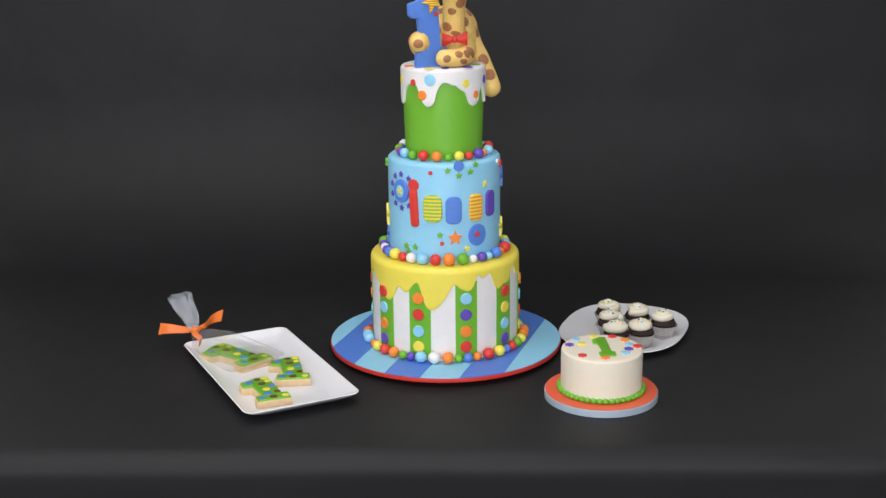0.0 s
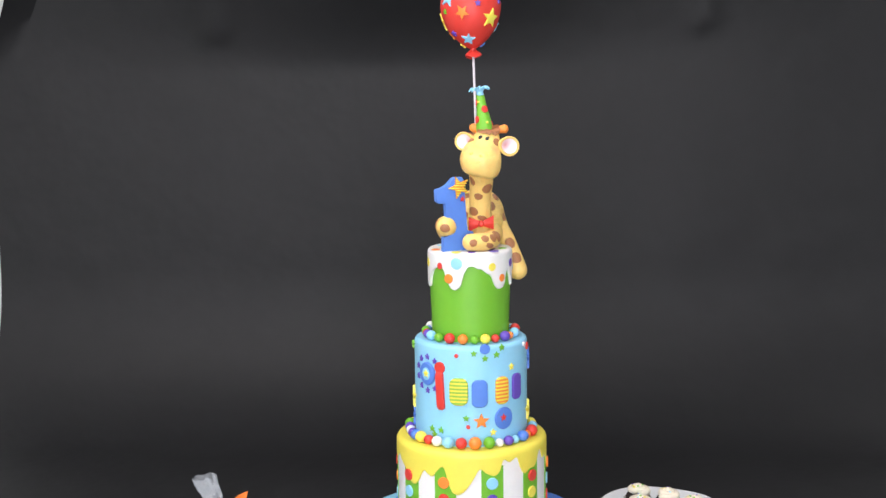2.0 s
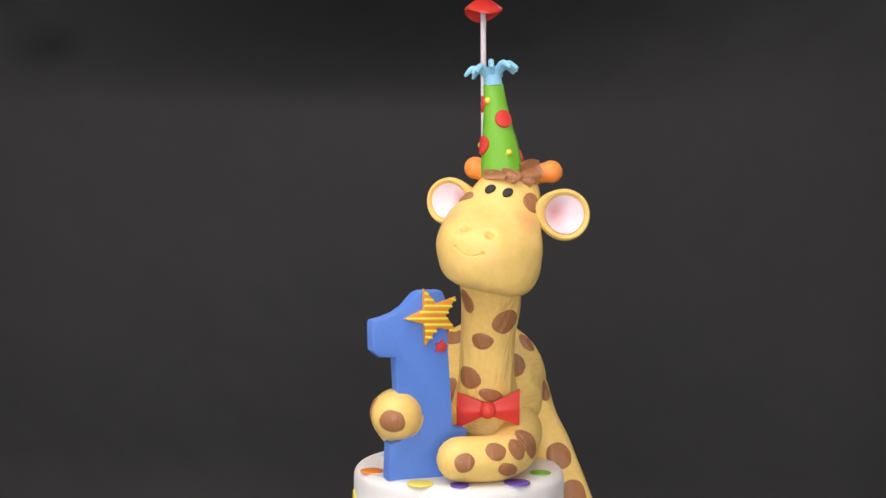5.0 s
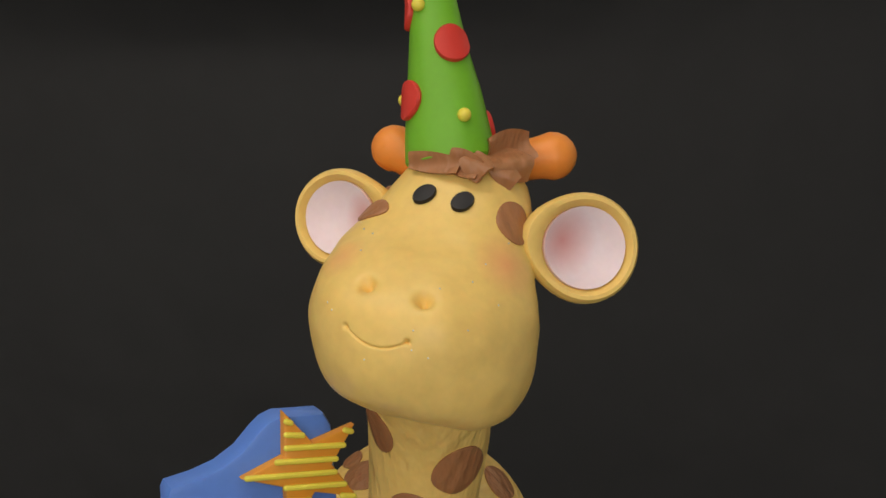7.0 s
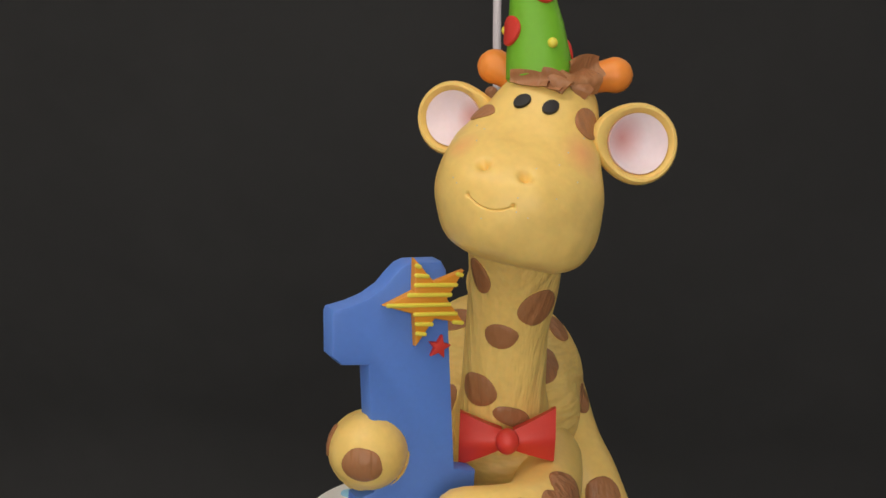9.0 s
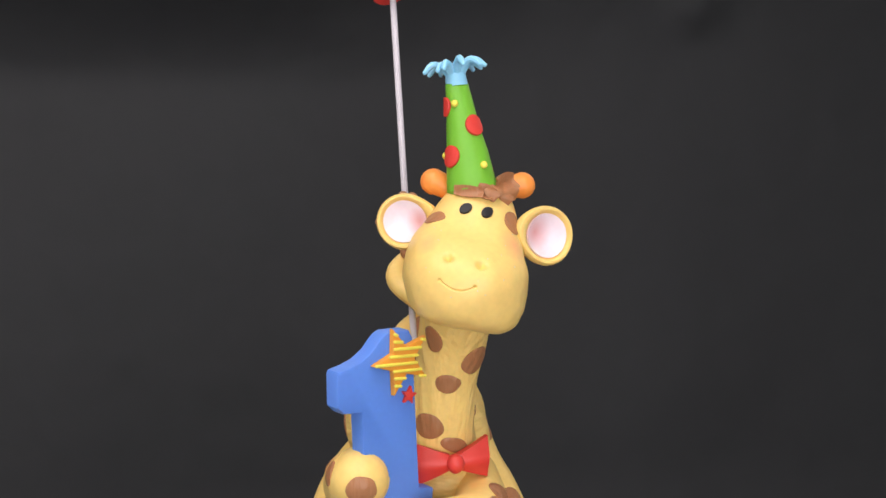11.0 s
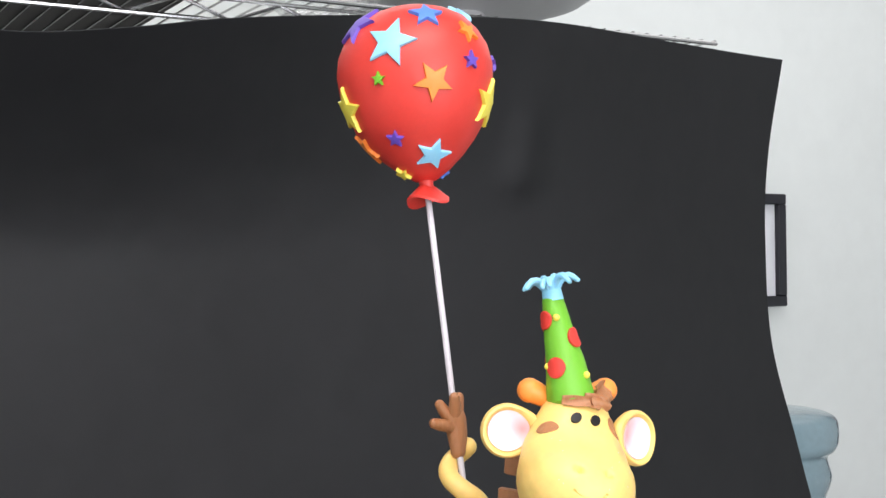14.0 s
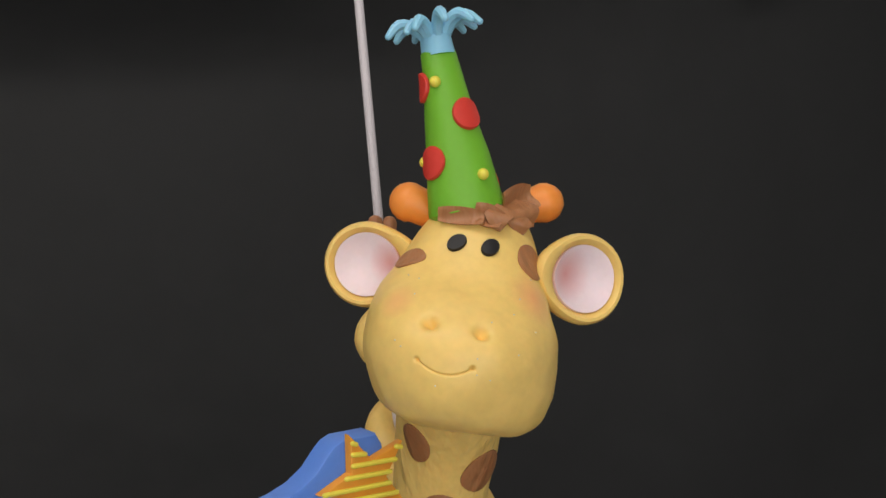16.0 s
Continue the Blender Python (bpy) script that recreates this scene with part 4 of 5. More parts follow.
def giraffe():
    F, S, U = Vector((-0.309, -0.951, 0)), Vector((0.951, -0.309, 0)), Vector((0, 0, 1))
    bm = bmesh.new()
    # head: rings from chin to crown (height, sideways, forward, half width, front and back depth)
    C = Vector((0.0205, -0.048, 0))
    rows = [(.6158, .000, .000, .008, .007, .007), (.6168, -.0004, .0015, .0195, .018, .016), (.6200, -.0004, .0035, .0260, .0250, .021), (.6250, -.0001, .0035, .0298, .0298, .025), (.6325, .0003, .0035, .0327, .0326, .027), (.6425, .0005, .0035, .0338, .0338, .028), (.6520, .0014, .0025, .0323, .0325, .027), (.6600, .002, -.0015, .0293, .0285, .025), (.6670, .0035, -.0068, .0262, .0240, .023), (.6740, .0050, -.0107, .0230, .0200, .021), (.6805, .0066, -.013, .0202, .0170, .019), (.6865, .008, -.0145, .0168, .0142, .0155), (.6910, .0088, -.0155, .0115, .0100, .0105), (.6930, .009, -.016, .0045, .004, .004)]
    rings = []
    cols = [[(i, r[c]) for i, r in enumerate(rows)] for c in range(6)]
    for s in range(171):
        z, so, fo, hw, fd, bd = (lerp_table(c, s / 170 * (len(rows) - 1)) for c in cols)
        ring = []
        for k in range(200):
            a = 2 * math.pi * k / 200
            u, w = hw * math.cos(a), math.sin(a)
            w *= fd if w > 0 else bd
            ring.append(bm.verts.new(C + S * (so + u) + F * (fo + w) + U * (z - 0.17 * u)))
        rings.append(ring)
    for a, b in zip(rings, rings[1:]):
        loop_faces(bm, a, b)
    bm.faces.new(rings[0])
    bm.faces.new(rings[-1])
    bm.normal_update()
    wobble(bm, 0.0014, 42, 1.0)
    wobble(bm, 0.0004, 130, 5.0)
    bm.normal_update()
    head_tree = BVHTree.FromBMesh(bm)
    # nostrils pressed in, and the smile scored with a dimple at each end
    pits = [(on_tree(head_tree, p, (0.04, 1, 0))(0, 0, 0), .0020, .0046) for p in ((.0035, -.12, .6560), (.0198, -.12, .6522))]
    pl = on_tree(head_tree, (.0065, -.12, .6415), (0.04, 1, 0))
    smile = []
    for k in range(49):
        u = -0.0092 + 0.0184 * k / 48
        smile.append(pl(u, 0.0034 * (u / 0.0092) ** 2 - 0.002 - 0.18 * u, 0.0))
    pits += [(smile[0], .0008, .0010), (smile[-1], .0008, .0010)]
    mid = smile[24]
    fine = {e for f in bm.faces if (f.calc_center_median() - mid).length < .0125 for e in f.edges}
    bmesh.ops.subdivide_edges(bm, edges=list(fine), cuts=3, use_grid_fill=True)
    bm.normal_update()
    moves = []
    for v in bm.verts:
        if (v.co - mid).length > .03:
            continue
        d = sum(deep * math.exp(-((v.co - c).length / wide) ** 2) for c, wide, deep in pits)
        near = min((v.co - q).length for q in smile)
        moves.append((v, v.normal * (d + .0007 * math.exp(-(near / .00034) ** 2))))
    for v, d in moves:
        v.co += d
    bm.normal_update()
    # neck, body, legs
    tube([(.020, -.036, .628, .0205), (.0205, -.021, .606, .0196), (.0185, -.0125, .582, .0181), (.0180, -.006, .558, .0186), (.0185, .002, .536, .0218), (.0185, .012, .517, .025)], 48, bm, 6)
    tube([(.019, .008, .519, .026), (.0170, .028, .532, .0390), (.0148, .052, .5425, .0440), (.0140, .074, .5420, .0412), (.0140, .090, .540, .028)], 48, bm, 5)
    tube([(.0, .022, .524, .018), (-.022, .002, .519, .0190), (-.034, -.022, .525, .0190), (-.0375, -.044, .5335, .0174), (-.0378, -.0505, .5350, .0163)], 28, bm)
    tube([(.038, .010, .516, .018), (.0375, -.022, .510, .0155), (.026, -.048, .5085, .0148), (.003, -.0575, .5090, .0142)], 28, bm)
    tube([(.036, .054, .532, .0265), (.055, .043, .507, .0172), (.0700, .034, .480, .0150), (.0805, .027, .449, .0168)], 28, bm)
    tube([(.006, .072, .530, .020), (-.012, .080, .514, .0165), (-.029, .083, .489, .0155), (-.036, .083, .458, .0170)], 28, bm)
    # tail, wound round the balloon's stick
    pts = []
    for k in range(25):
        t = k / 24
        z = 0.574 + 0.076 * t
        a = radians(151.5 + (0.635 - z) / 0.0415 * 360)
        sx, sy = 0.0118 + (z - .66) * -.02, 0.067 + (z - .66) * .20
        q = 0.0088 * min(1, 0.35 + 2 * t)
        pts.append((sx + q * math.cos(a), sy + q * math.sin(a), z, 0.0070 - 0.0008 * t))
    tube(pts, 16, bm, 0, steps=2)
    bm.normal_update()
    body_tree = BVHTree.FromBMesh(bm)
    # ears: a thick cupped disc with a pink lining
    for c, n, r, root in (((-.0072, -.022, .6718), (-.38, -.92, .10), .0158, (.014, -.030, .672)), ((.0665, -.045, .6645), (.25, -.95, .12), .0166, (.043, -.040, .668))):
        c, n = Vector(c), Vector(n).normalized()
        ex = U.cross(n).normalized()
        ey = n.cross(ex)
        prof = [(0, -.0062, 0), (.6, -.0058, 0), (.88, -.0036, 0), (.97, -.0010, 0), (1.0, .0014, 0), (.985, .0036, 0), (.93, .0050, 0), (.86, .0050, 0), (.79, .0036, 0), (.745, .0022, 0), (.745, .0032, 2), (.735, .0037, 2), (.70, .0034, 2), (.50, .0012, 2), (.25, -.0004, 2), (0, -.0010, 2)]
        prev = None
        for q, h, mi in prof:
            ring = [bm.verts.new(c + n * h)]
            if q:
                ring = []
                to = (Vector(root) - c).normalized()
                for k in range(36):
                    d = math.cos(2 * math.pi * k / 36) * ex + math.sin(2 * math.pi * k / 36) * ey
                    pull = max(0, d.dot(to)) ** 5
                    ring.append(bm.verts.new(c + n * (h + .0005 * math.sin(3 * d.dot(ey)) * (q > .3)) + r * q * d * (1 + (.34 if q > .79 else .10) * pull)))
            if prev:
                if len(prev) == 1:
                    fs = [bm.faces.new((prev[0], ring[k], ring[(k + 1) % 36])) for k in range(36)]
                elif len(ring) == 1:
                    fs = [bm.faces.new((prev[k], prev[(k + 1) % 36], ring[0])) for k in range(36)]
                else:
                    fs = loop_faces(bm, prev, ring)
                for f in fs:
                    f.material_index = mi
            prev = ring
        tube([(*(c - n * .002 + (Vector(root) - c) * 0.80), .0052), (*root, .0072)], 14, bm, 0, steps=2)
    # horns
    tube([(.020, -.026, .6875, .0052), (.0125, -.0235, .6925, .0068), (.0090, -.022, .6940, .0075)], 18, bm, 3, steps=4)
    tube([(.042, -.030, .6885, .0050), (.052, -.0295, .6910, .0064), (.0582, -.029, .6920, .0075)], 18, bm, 3, steps=4)
    # eyes
    for p in ((.0200, -.09, .6800), (.0310, -.09, .6780)):
        plaque(round_poly(.0038, .0029, 20, 42), on_tree(head_tree, p, (0.0, 1, 0)), .0013, bm, 4)
    # brown spots
    for p, d, rx, ry, turn in SPOTS:
        poly = round_poly(rx, ry, 26, turn)
        poly = [(u * (1 + 0.05 * math.sin(0.72 * k + rx * 9e3)), v * (1 + 0.05 * math.cos(0.48 * k + ry * 7e3))) for k, (u, v) in enumerate(poly)]
        plaque(poly, on_tree(body_tree, p, d), .0007, bm, 1)
    # forelock, mane, and the tuft of the tail
    for a, b, w, fold in (((.0150, -.0460, .6902), (.0300, -.0530, .6884), .0036, .0008), ((.0270, -.0505, .6908), (.0360, -.0545, .6872), .0046, .0010), ((.0325, -.0515, .6915), (.0375, -.0545, .6860), .0052, -.0013), ((.0385, -.0455, .6920), (.0515, -.0400, .6950), .0066, .0022), ((.0385, -.0470, .6905), (.0510, -.0430, .6880), .0062, -.0022), ((.0400, -.0480, .6890), (.0465, -.0485, .6835), .0042, -.0012)):
        ribbon(bm, a, b, w, fold, 1)
    for z, y, w in ((.647, -.009, .006), (.624, -.001, .0085), (.6075, .002, .007), (.590, .0095, .007), (.664, -.012, .006)):
        m = Matrix.Translation((.0145, y, z)) @ Matrix.Rotation(radians(28), 4, "Z") @ Matrix.Rotation(radians(random.uniform(-6, 6)), 4, "X")
        box((-.0022, -.008, -w), (.0022, .0138, w), .0008, bm, 1, m)
    tube([(.0120, .066, .648, .0050), (.0124, .068, .660, .0068), (.0117, .069, .669, .0072)], 14, bm, 1)
    for tip in ((-.0055, .066, .667), (.0015, .071, .678), (.0085, .064, .683), (.0157, .071, .682)):
        tube([(.0117, .068, .663, .0048), (*(Vector((.0117, .068, .663)).lerp(Vector(tip), .6)), .0041), (*tip, .0034)], 10, bm, 1, steps=3)
    # a few grains of edible glitter on the face
    grains = random.Random(21)
    for _ in range(15):
        q = on_tree(head_tree, (grains.uniform(-.008, .042), -.12, grains.uniform(.634, .678)), (0.04, 1, 0))(0, 0, .0001)
        ball(q, .00027, bm, 7, 6, 4)
    ob = part("giraffe_figurine", bm, [TAN, BROWN, PINK, HORN, BLACK, WRINKLED, FOLDED, GLITTER])
    tagged(ob, "yellow fondant giraffe figurine with brown spots sitting on cake", "figurine")


def ribbon(bm, a, b, w, fold, mi):
    """A short folded strip of rolled fondant from a to b."""
    a, b = Vector(a), Vector(b)
    d = (b - a)
    side = d.cross(Vector((0, -1, 0.2))).normalized()
    nrm = d.cross(side).normalized()
    top, bot = [], []
    NI, NJ = 13, 8
    for i in range(NI):
        t = i / (NI - 1)
        for j in range(NJ):
            s = -1 + 2 * j / (NJ - 1)
            p = a + d * t + side * s * w * (0.30 + 0.55 * math.sin(math.pi * (0.2 + 0.6 * t))) + nrm * fold * (math.sin(t * 2.5 + s * 2.2) + 0.4 * s)
            top.append(bm.verts.new(p + nrm * 0.0007))
            bot.append(bm.verts.new(p - nrm * 0.0007))
    for i in range(NI - 1):
        for j in range(NJ - 1):
            q = (i * NJ + j, i * NJ + j + 1, (i + 1) * NJ + j + 1, (i + 1) * NJ + j)
            bm.faces.new([top[k] for k in q]).material_index = mi
            bm.faces.new([bot[k] for k in reversed(q)]).material_index = mi
    rim = list(range(NJ)) + [i * NJ + NJ - 1 for i in range(1, NI)] + [(NI - 1) * NJ + j for j in range(NJ - 2, -1, -1)] + [i * NJ for i in range(NI - 2, 0, -1)]
    for k, q in zip(rim, rim[1:] + rim[:1]):
        bm.faces.new((top[k], top[q], bot[q], bot[k])).material_index = mi


SPOTS = [
    ((-0.0044, -0.0469, 0.6032), (0.69, 0.64, 0.32), 0.0057, 0.0089, -8),
    ((0.0391, -0.0406, 0.5902), (-0.72, 0.59, 0.38), 0.0094, 0.0085, 12),
    ((0.0128, -0.0456, 0.5755), (0.16, 0.92, 0.36), 0.0071, 0.0057, 0),
    ((-0.0010, -0.0322, 0.5515), (0.52, 0.80, 0.28), 0.0087, 0.0081, 0),
    ((0.0246, -0.0335, 0.5422), (-0.21, 0.96, 0.16), 0.0087, 0.0044, -20),
    ((0.0461, 0.0101, 0.5712), (-0.62, 0.39, -0.69), 0.0071, 0.0072, 10),
    ((-0.0407, -0.0791, 0.5309), (0.13, 0.98, 0.17), 0.0081, 0.0073, 0),
    ((0.0544, -0.0425, 0.5317), (-0.43, 0.34, -0.84), 0.0110, 0.0093, -25),
    ((0.0105, -0.0825, 0.5106), (-0.25, 0.96, -0.09), 0.0063, 0.0061, 0),
    ((0.0308, -0.0733, 0.5224), (-0.32, 0.80, -0.51), 0.0070, 0.0057, 0),
    ((0.0417, -0.0699, 0.4982), (-0.50, 0.79, 0.35), 0.0086, 0.0045, -20),
    ((0.0709, 0.0127, 0.5009), (-0.22, 0.89, -0.41), 0.0086, 0.0099, 20),
    ((0.0817, 0.0051, 0.4763), (-0.24, 0.90, -0.36), 0.0095, 0.0099, 0),
    ((0.0472, -0.0600, 0.5261), (-0.48, 0.55, -0.69), 0.0076, 0.0066, 0),
    ((0.0666, 0.0393, 0.5375), (-0.99, 0.13, 0.10), 0.0074, 0.0068, 0),
    ((0.0424, 0.0027, 0.5689), (-0.49, 0.54, -0.68), 0.0085, 0.0079, 0),
    ((0.0537, 0.0394, 0.5811), (-0.72, 0.21, -0.66), 0.0066, 0.0054, 30),
    ((0.0531, 0.0360, 0.5803), (-0.72, 0.32, -0.61), 0.0083, 0.0074, 35),
    ((-0.0112, 0.0268, 0.5872), (0.42, 0.45, -0.79), 0.0106, 0.0068, 0),
    ((-0.0335, 0.0266, 0.5569), (0.91, 0.37, -0.19), 0.0092, 0.0074, 0),
    ((-0.0376, 0.0703, 0.5386), (0.98, -0.08, 0.16), 0.0110, 0.0092, 0),
    ((-0.0543, -0.0105, 0.5452), (0.63, -0.39, -0.67), 0.0086, 0.0057, -20),
    ((-0.0134, 0.0023, 0.5497), (-0.10, 0.24, -0.97), 0.0108, 0.0056, 0),
    ((-0.0178, 0.0511, 0.5969), (0.31, -0.00, -0.95), 0.0110, 0.0042, 0),
    ((-0.0384, 0.0624, 0.5123), (0.62, 0.72, -0.32), 0.0065, 0.0085, 30),
    ((-0.0644, -0.0563, 0.5417), (0.81, 0.54, -0.22), 0.0040, 0.0066, 0),
    ((0.0537, -0.0609, 0.6760), (-0.65, 0.68, -0.34), 0.0060, 0.0072, -22),
    ((-0.0027, -0.0496, 0.6828), (0.64, 0.30, -0.71), 0.0066, 0.0040, 20),
]
giraffe()


def bow_tie():
    e = thing("bow_tie", "red fondant bow tie under the giraffe's neck", "bow tie", loc=(0.0200, -0.0270, 0.5360))
    e.scale = (1.16, 1.1, 1.1)
    for sx in (-1, 1):
        bm = bmesh.new()
        g = []
        for i in range(9):
            t = i / 8
            h = 0.0042 + 0.0075 * t
            row = []
            for j in range(9):
                s = -1 + j / 4
                row.append((sx * (0.002 + 0.0158 * t), -0.0032 * math.cos(s * 1.3) - 0.0010 * math.cos(s * 4) * t - 0.001 + 0.004 * t * t, s * h * (1 - 0.08 * abs(s)) + 0.0015 * sx * t))
            g.append(row)
        f = [[bm.verts.new(p) for p in r] for r in g]
        k = [[bm.verts.new((p[0], p[1] + 0.006, p[2] * 0.95)) for p in r] for r in g]
        for i in range(8):
            for j in range(8):
                bm.faces.new((f[i][j], f[i + 1][j], f[i + 1][j + 1], f[i][j + 1]))
                bm.faces.new((k[i][j], k[i][j + 1], k[i + 1][j + 1], k[i + 1][j]))
        ring = lambda q: q[0] + [r[-1] for r in q[1:-1]] + list(reversed(q[-1])) + [r[0] for r in reversed(q[1:-1])]
        loop_faces(bm, ring(f), ring(k))
        part("loop", bm, RED, e)
    part("knot", ball((0, -0.004, 0), 0.0052, squash=(0.85, 0.8, 1.0)), RED, e)


bow_tie()


def party_hat():
    e = thing("party_hat", "green cone party hat with red and yellow dots on giraffe", "party hat")
    b, t = Vector((.0274, -.0370, .6885)), Vector((.0198, -.0310, .7475))
    ax = (t - b).normalized()
    sd = ax.cross(Vector((0, 1, 0))).normalized()
    o = ax.cross(sd)
    bm = bmesh.new()
    rings = []
    for k, (q, r) in enumerate(((0, .0), (0, .0125), (.002, .0141), (.010, .0131), (.022, .0112), (.036, .0091), (.050, .0072), (.0595, .0061), (.0605, .0053), (.0605, 0))):
        p = b + ax * q
        rings.append([bm.verts.new(p)] if r == 0 else [bm.verts.new(p + r * (1 + 0.02 * math.sin(3 * a)) * (math.cos(a) * sd + math.sin(a) * o)) for a in (2 * math.pi * i / 40 for i in range(40))])
    for a, c in zip(rings, rings[1:]):
        if len(a) == 1:
            [bm.faces.new((a[0], c[i], c[(i + 1) % 40])) for i in range(40)]
        elif len(c) == 1:
            [bm.faces.new((a[i], a[(i + 1) % 40], c[0])) for i in range(40)]
        else:
            loop_faces(bm, a, c)
    wobble(bm, 0.0012, 70, 3.0)
    bm.normal_update()
    tree = BVHTree.FromBMesh(bm)
    part("cone", bm, GREEN, e)
    for p, r, c in (((.0145, -.2, .7080), .0061, "r"), ((.0272, -.2, .7250), .0060, "r"), ((-.03, -.028, .7290), .0055, "r"), ((.06, -.018, .7020), .0056, "r"), ((.018, .1, .72), .006, "r"), ((.03, .1, .70), .006, "r")):
        q = Vector(p)
        aim = b + ax * ((q - b).dot(ax)) - q
        if p[1] == -.2:
            aim = Vector((0, 1, 0))
        part("dot", plaque(round_poly(r * .88, r), on_tree(tree, q, aim), .0016), COL[c], e)
    for p in ((.0172, -.2, .7367), (.0310, -.2, .7035), (-.03, -.037, .7030), (.03, .1, .722)):
        q = Vector(p)
        aim = Vector((0, 1, 0)) if p[1] == -.2 else b + ax * ((q - b).dot(ax)) - q
        pl = on_tree(tree, q, aim)
        part("bead", ball(pl(0, 0, .0006), .0021, u=14, v=10), YELLOW, e)
    # tassel: a frilled pale blue cuff that opens into curling strips
    part("tassel_cuff", tube([(*(t - ax * .001), .0062), (*(t + ax * .006), .0056)], 20, steps=2, cap=False), SKY, e)
    random.seed(12)
    for k in range(11):
        a = 2 * math.pi * k / 11 + random.uniform(-.2, .2)
        out = math.cos(a) * sd + math.sin(a) * o
        p0 = t + ax * .004 + out * .0028
        L = random.uniform(.75, 1.1)
        pts = [p0, p0 + (out * .004 + ax * .0062) * L, p0 + (out * .0095 + ax * .0082) * L, p0 + (out * .0142 + ax * .0045) * L]
        part("tassel_strip", tube([(*p, r) for p, r in zip(pts, (.0019, .0021, .0020, .0013))], 8, steps=3), SKY, e)


party_hat()


def balloon():
    e = thing("balloon_topper", "red fondant balloon with coloured stars on a white stick", "balloon")
    c, ax = Vector((.0036, .1030, .8890)), Vector((-.052, .10, 1)).normalized()
    sd = ax.cross(Vector((0, 1, 0))).normalized()
    o = ax.cross(sd)
    bm = bmesh.new()
    rings = []
    N = 64
    prof = [(-.0655, .0), (-.0650, .0075), (-.0590, .0170), (-.0500, .0275), (-.0400, .0365), (-.0290, .0445), (-.0170, .0490), (-.0040, .0530), (.0090, .0541), (.0210, .0520), (.0320, .0465), (.0410, .0390), (.0470, .0290), (.0505, .0190), (.0522, .0090), (.0526, 0)]
    for h, r in prof:
        r *= 0.97
        rings.append([bm.verts.new(c + ax * h)] if r == 0 else [bm.verts.new(c + ax * h + r * (math.cos(a) * sd + math.sin(a) * o)) for a in (2 * math.pi * i / N for i in range(N))])
    for a, d in zip(rings, rings[1:]):
        if len(a) == 1:
            [bm.faces.new((a[0], d[i], d[(i + 1) % N])) for i in range(N)]
        elif len(d) == 1:
            [bm.faces.new((a[i], a[(i + 1) % N], d[0])) for i in range(N)]
        else:
            loop_faces(bm, a, d)
    bm.normal_update()
    tree = BVHTree.FromBMesh(bm)
    part("balloon", bm, RED, e)
    for p, r, col, turn in STARS:
        p = Vector(p) + Vector((.0004, .0025, 0))
        part("star", plaque(star_poly(r, 5, 0.45, turn), on_tree(tree, c + (p - c).normalized() * .2, c - p), .0026), COL[col], e)
    k = c - ax * .0655
    bm = bmesh.new()
    rr = []
    for q, r in ((.002, .0050), (-.003, .0046), (-.008, .0095), (-.0120, .0142), (-.0138, .0140), (-.0115, .0100), (-.005, .0025)):
        rr.append([bm.verts.new(k + ax * (q + .0028 * math.sin(2 * a + 1) * min(1, r / .01)) + r * (math.cos(a) * sd + math.sin(a) * o)) for a in (2 * math.pi * i / 32 for i in range(32))])
    for a, d in zip(rr, rr[1:]):
        loop_faces(bm, a, d)
    part("knot", bm, RED, e)
    s0 = Vector((.0118, .067, .66))
    part("stick", tube([(*(s0 + (k - s0) * -.62), .0021), (*s0, .0021), (*k, .0021)], 14, steps=2), STICK, e, "thin white stick")


STARS = [
    ((-0.0347, 0.0655, 0.9101), 0.0172, 'b', 77),
    ((-0.0111, 0.0505, 0.8841), 0.0132, 'o', 123),
    ((-0.0407, 0.0706, 0.8863), 0.0047, 'g', 90),
    ((-0.0441, 0.1085, 0.8694), 0.0165, 'y', 75),
    ((-0.0251, 0.0769, 0.8493), 0.0062, 'p', 80),
    ((-0.0008, 0.0709, 0.8397), 0.0122, 'b', 80),
    ((-0.0096, 0.0952, 0.8288), 0.0060, 'y', 95),
    ((-0.0095, 0.0632, 0.9290), 0.0115, 'B', 90),
    ((0.0160, 0.0492, 0.8996), 0.0063, 'p', 90),
    ((0.0170, 0.0560, 0.9190), 0.0085, 'o', 110),
    ((-0.0390, 0.1010, 0.9250), 0.0165, 'p', 80),
    ((0.0380, 0.0650, 0.8741), 0.0173, 'y', 85),
    ((0.0516, 0.0798, 0.9042), 0.0058, 'p', 90),
    ((0.0300, 0.1600, 0.9000), 0.0180, 'b', 90),
    ((-0.0300, 0.1500, 0.9100), 0.0160, 'y', 90),
    ((0.0000, 0.1550, 0.8700), 0.0120, 'o', 90),
    ((0.0500, 0.1200, 0.8600), 0.0140, 'b', 90),
    ((-0.0200, 0.1300, 0.9400), 0.0120, 'y', 90),
    ((0.0200, 0.1200, 0.9400), 0.0090, 'g', 90),
    ((-0.0300, 0.1150, 0.8400), 0.0130, 'o', 100),
    ((0.0220, 0.1000, 0.8300), 0.0060, 'B', 90),
    ((0.0260, 0.0830, 0.9330), 0.0095, 'b', 80),
]
balloon()


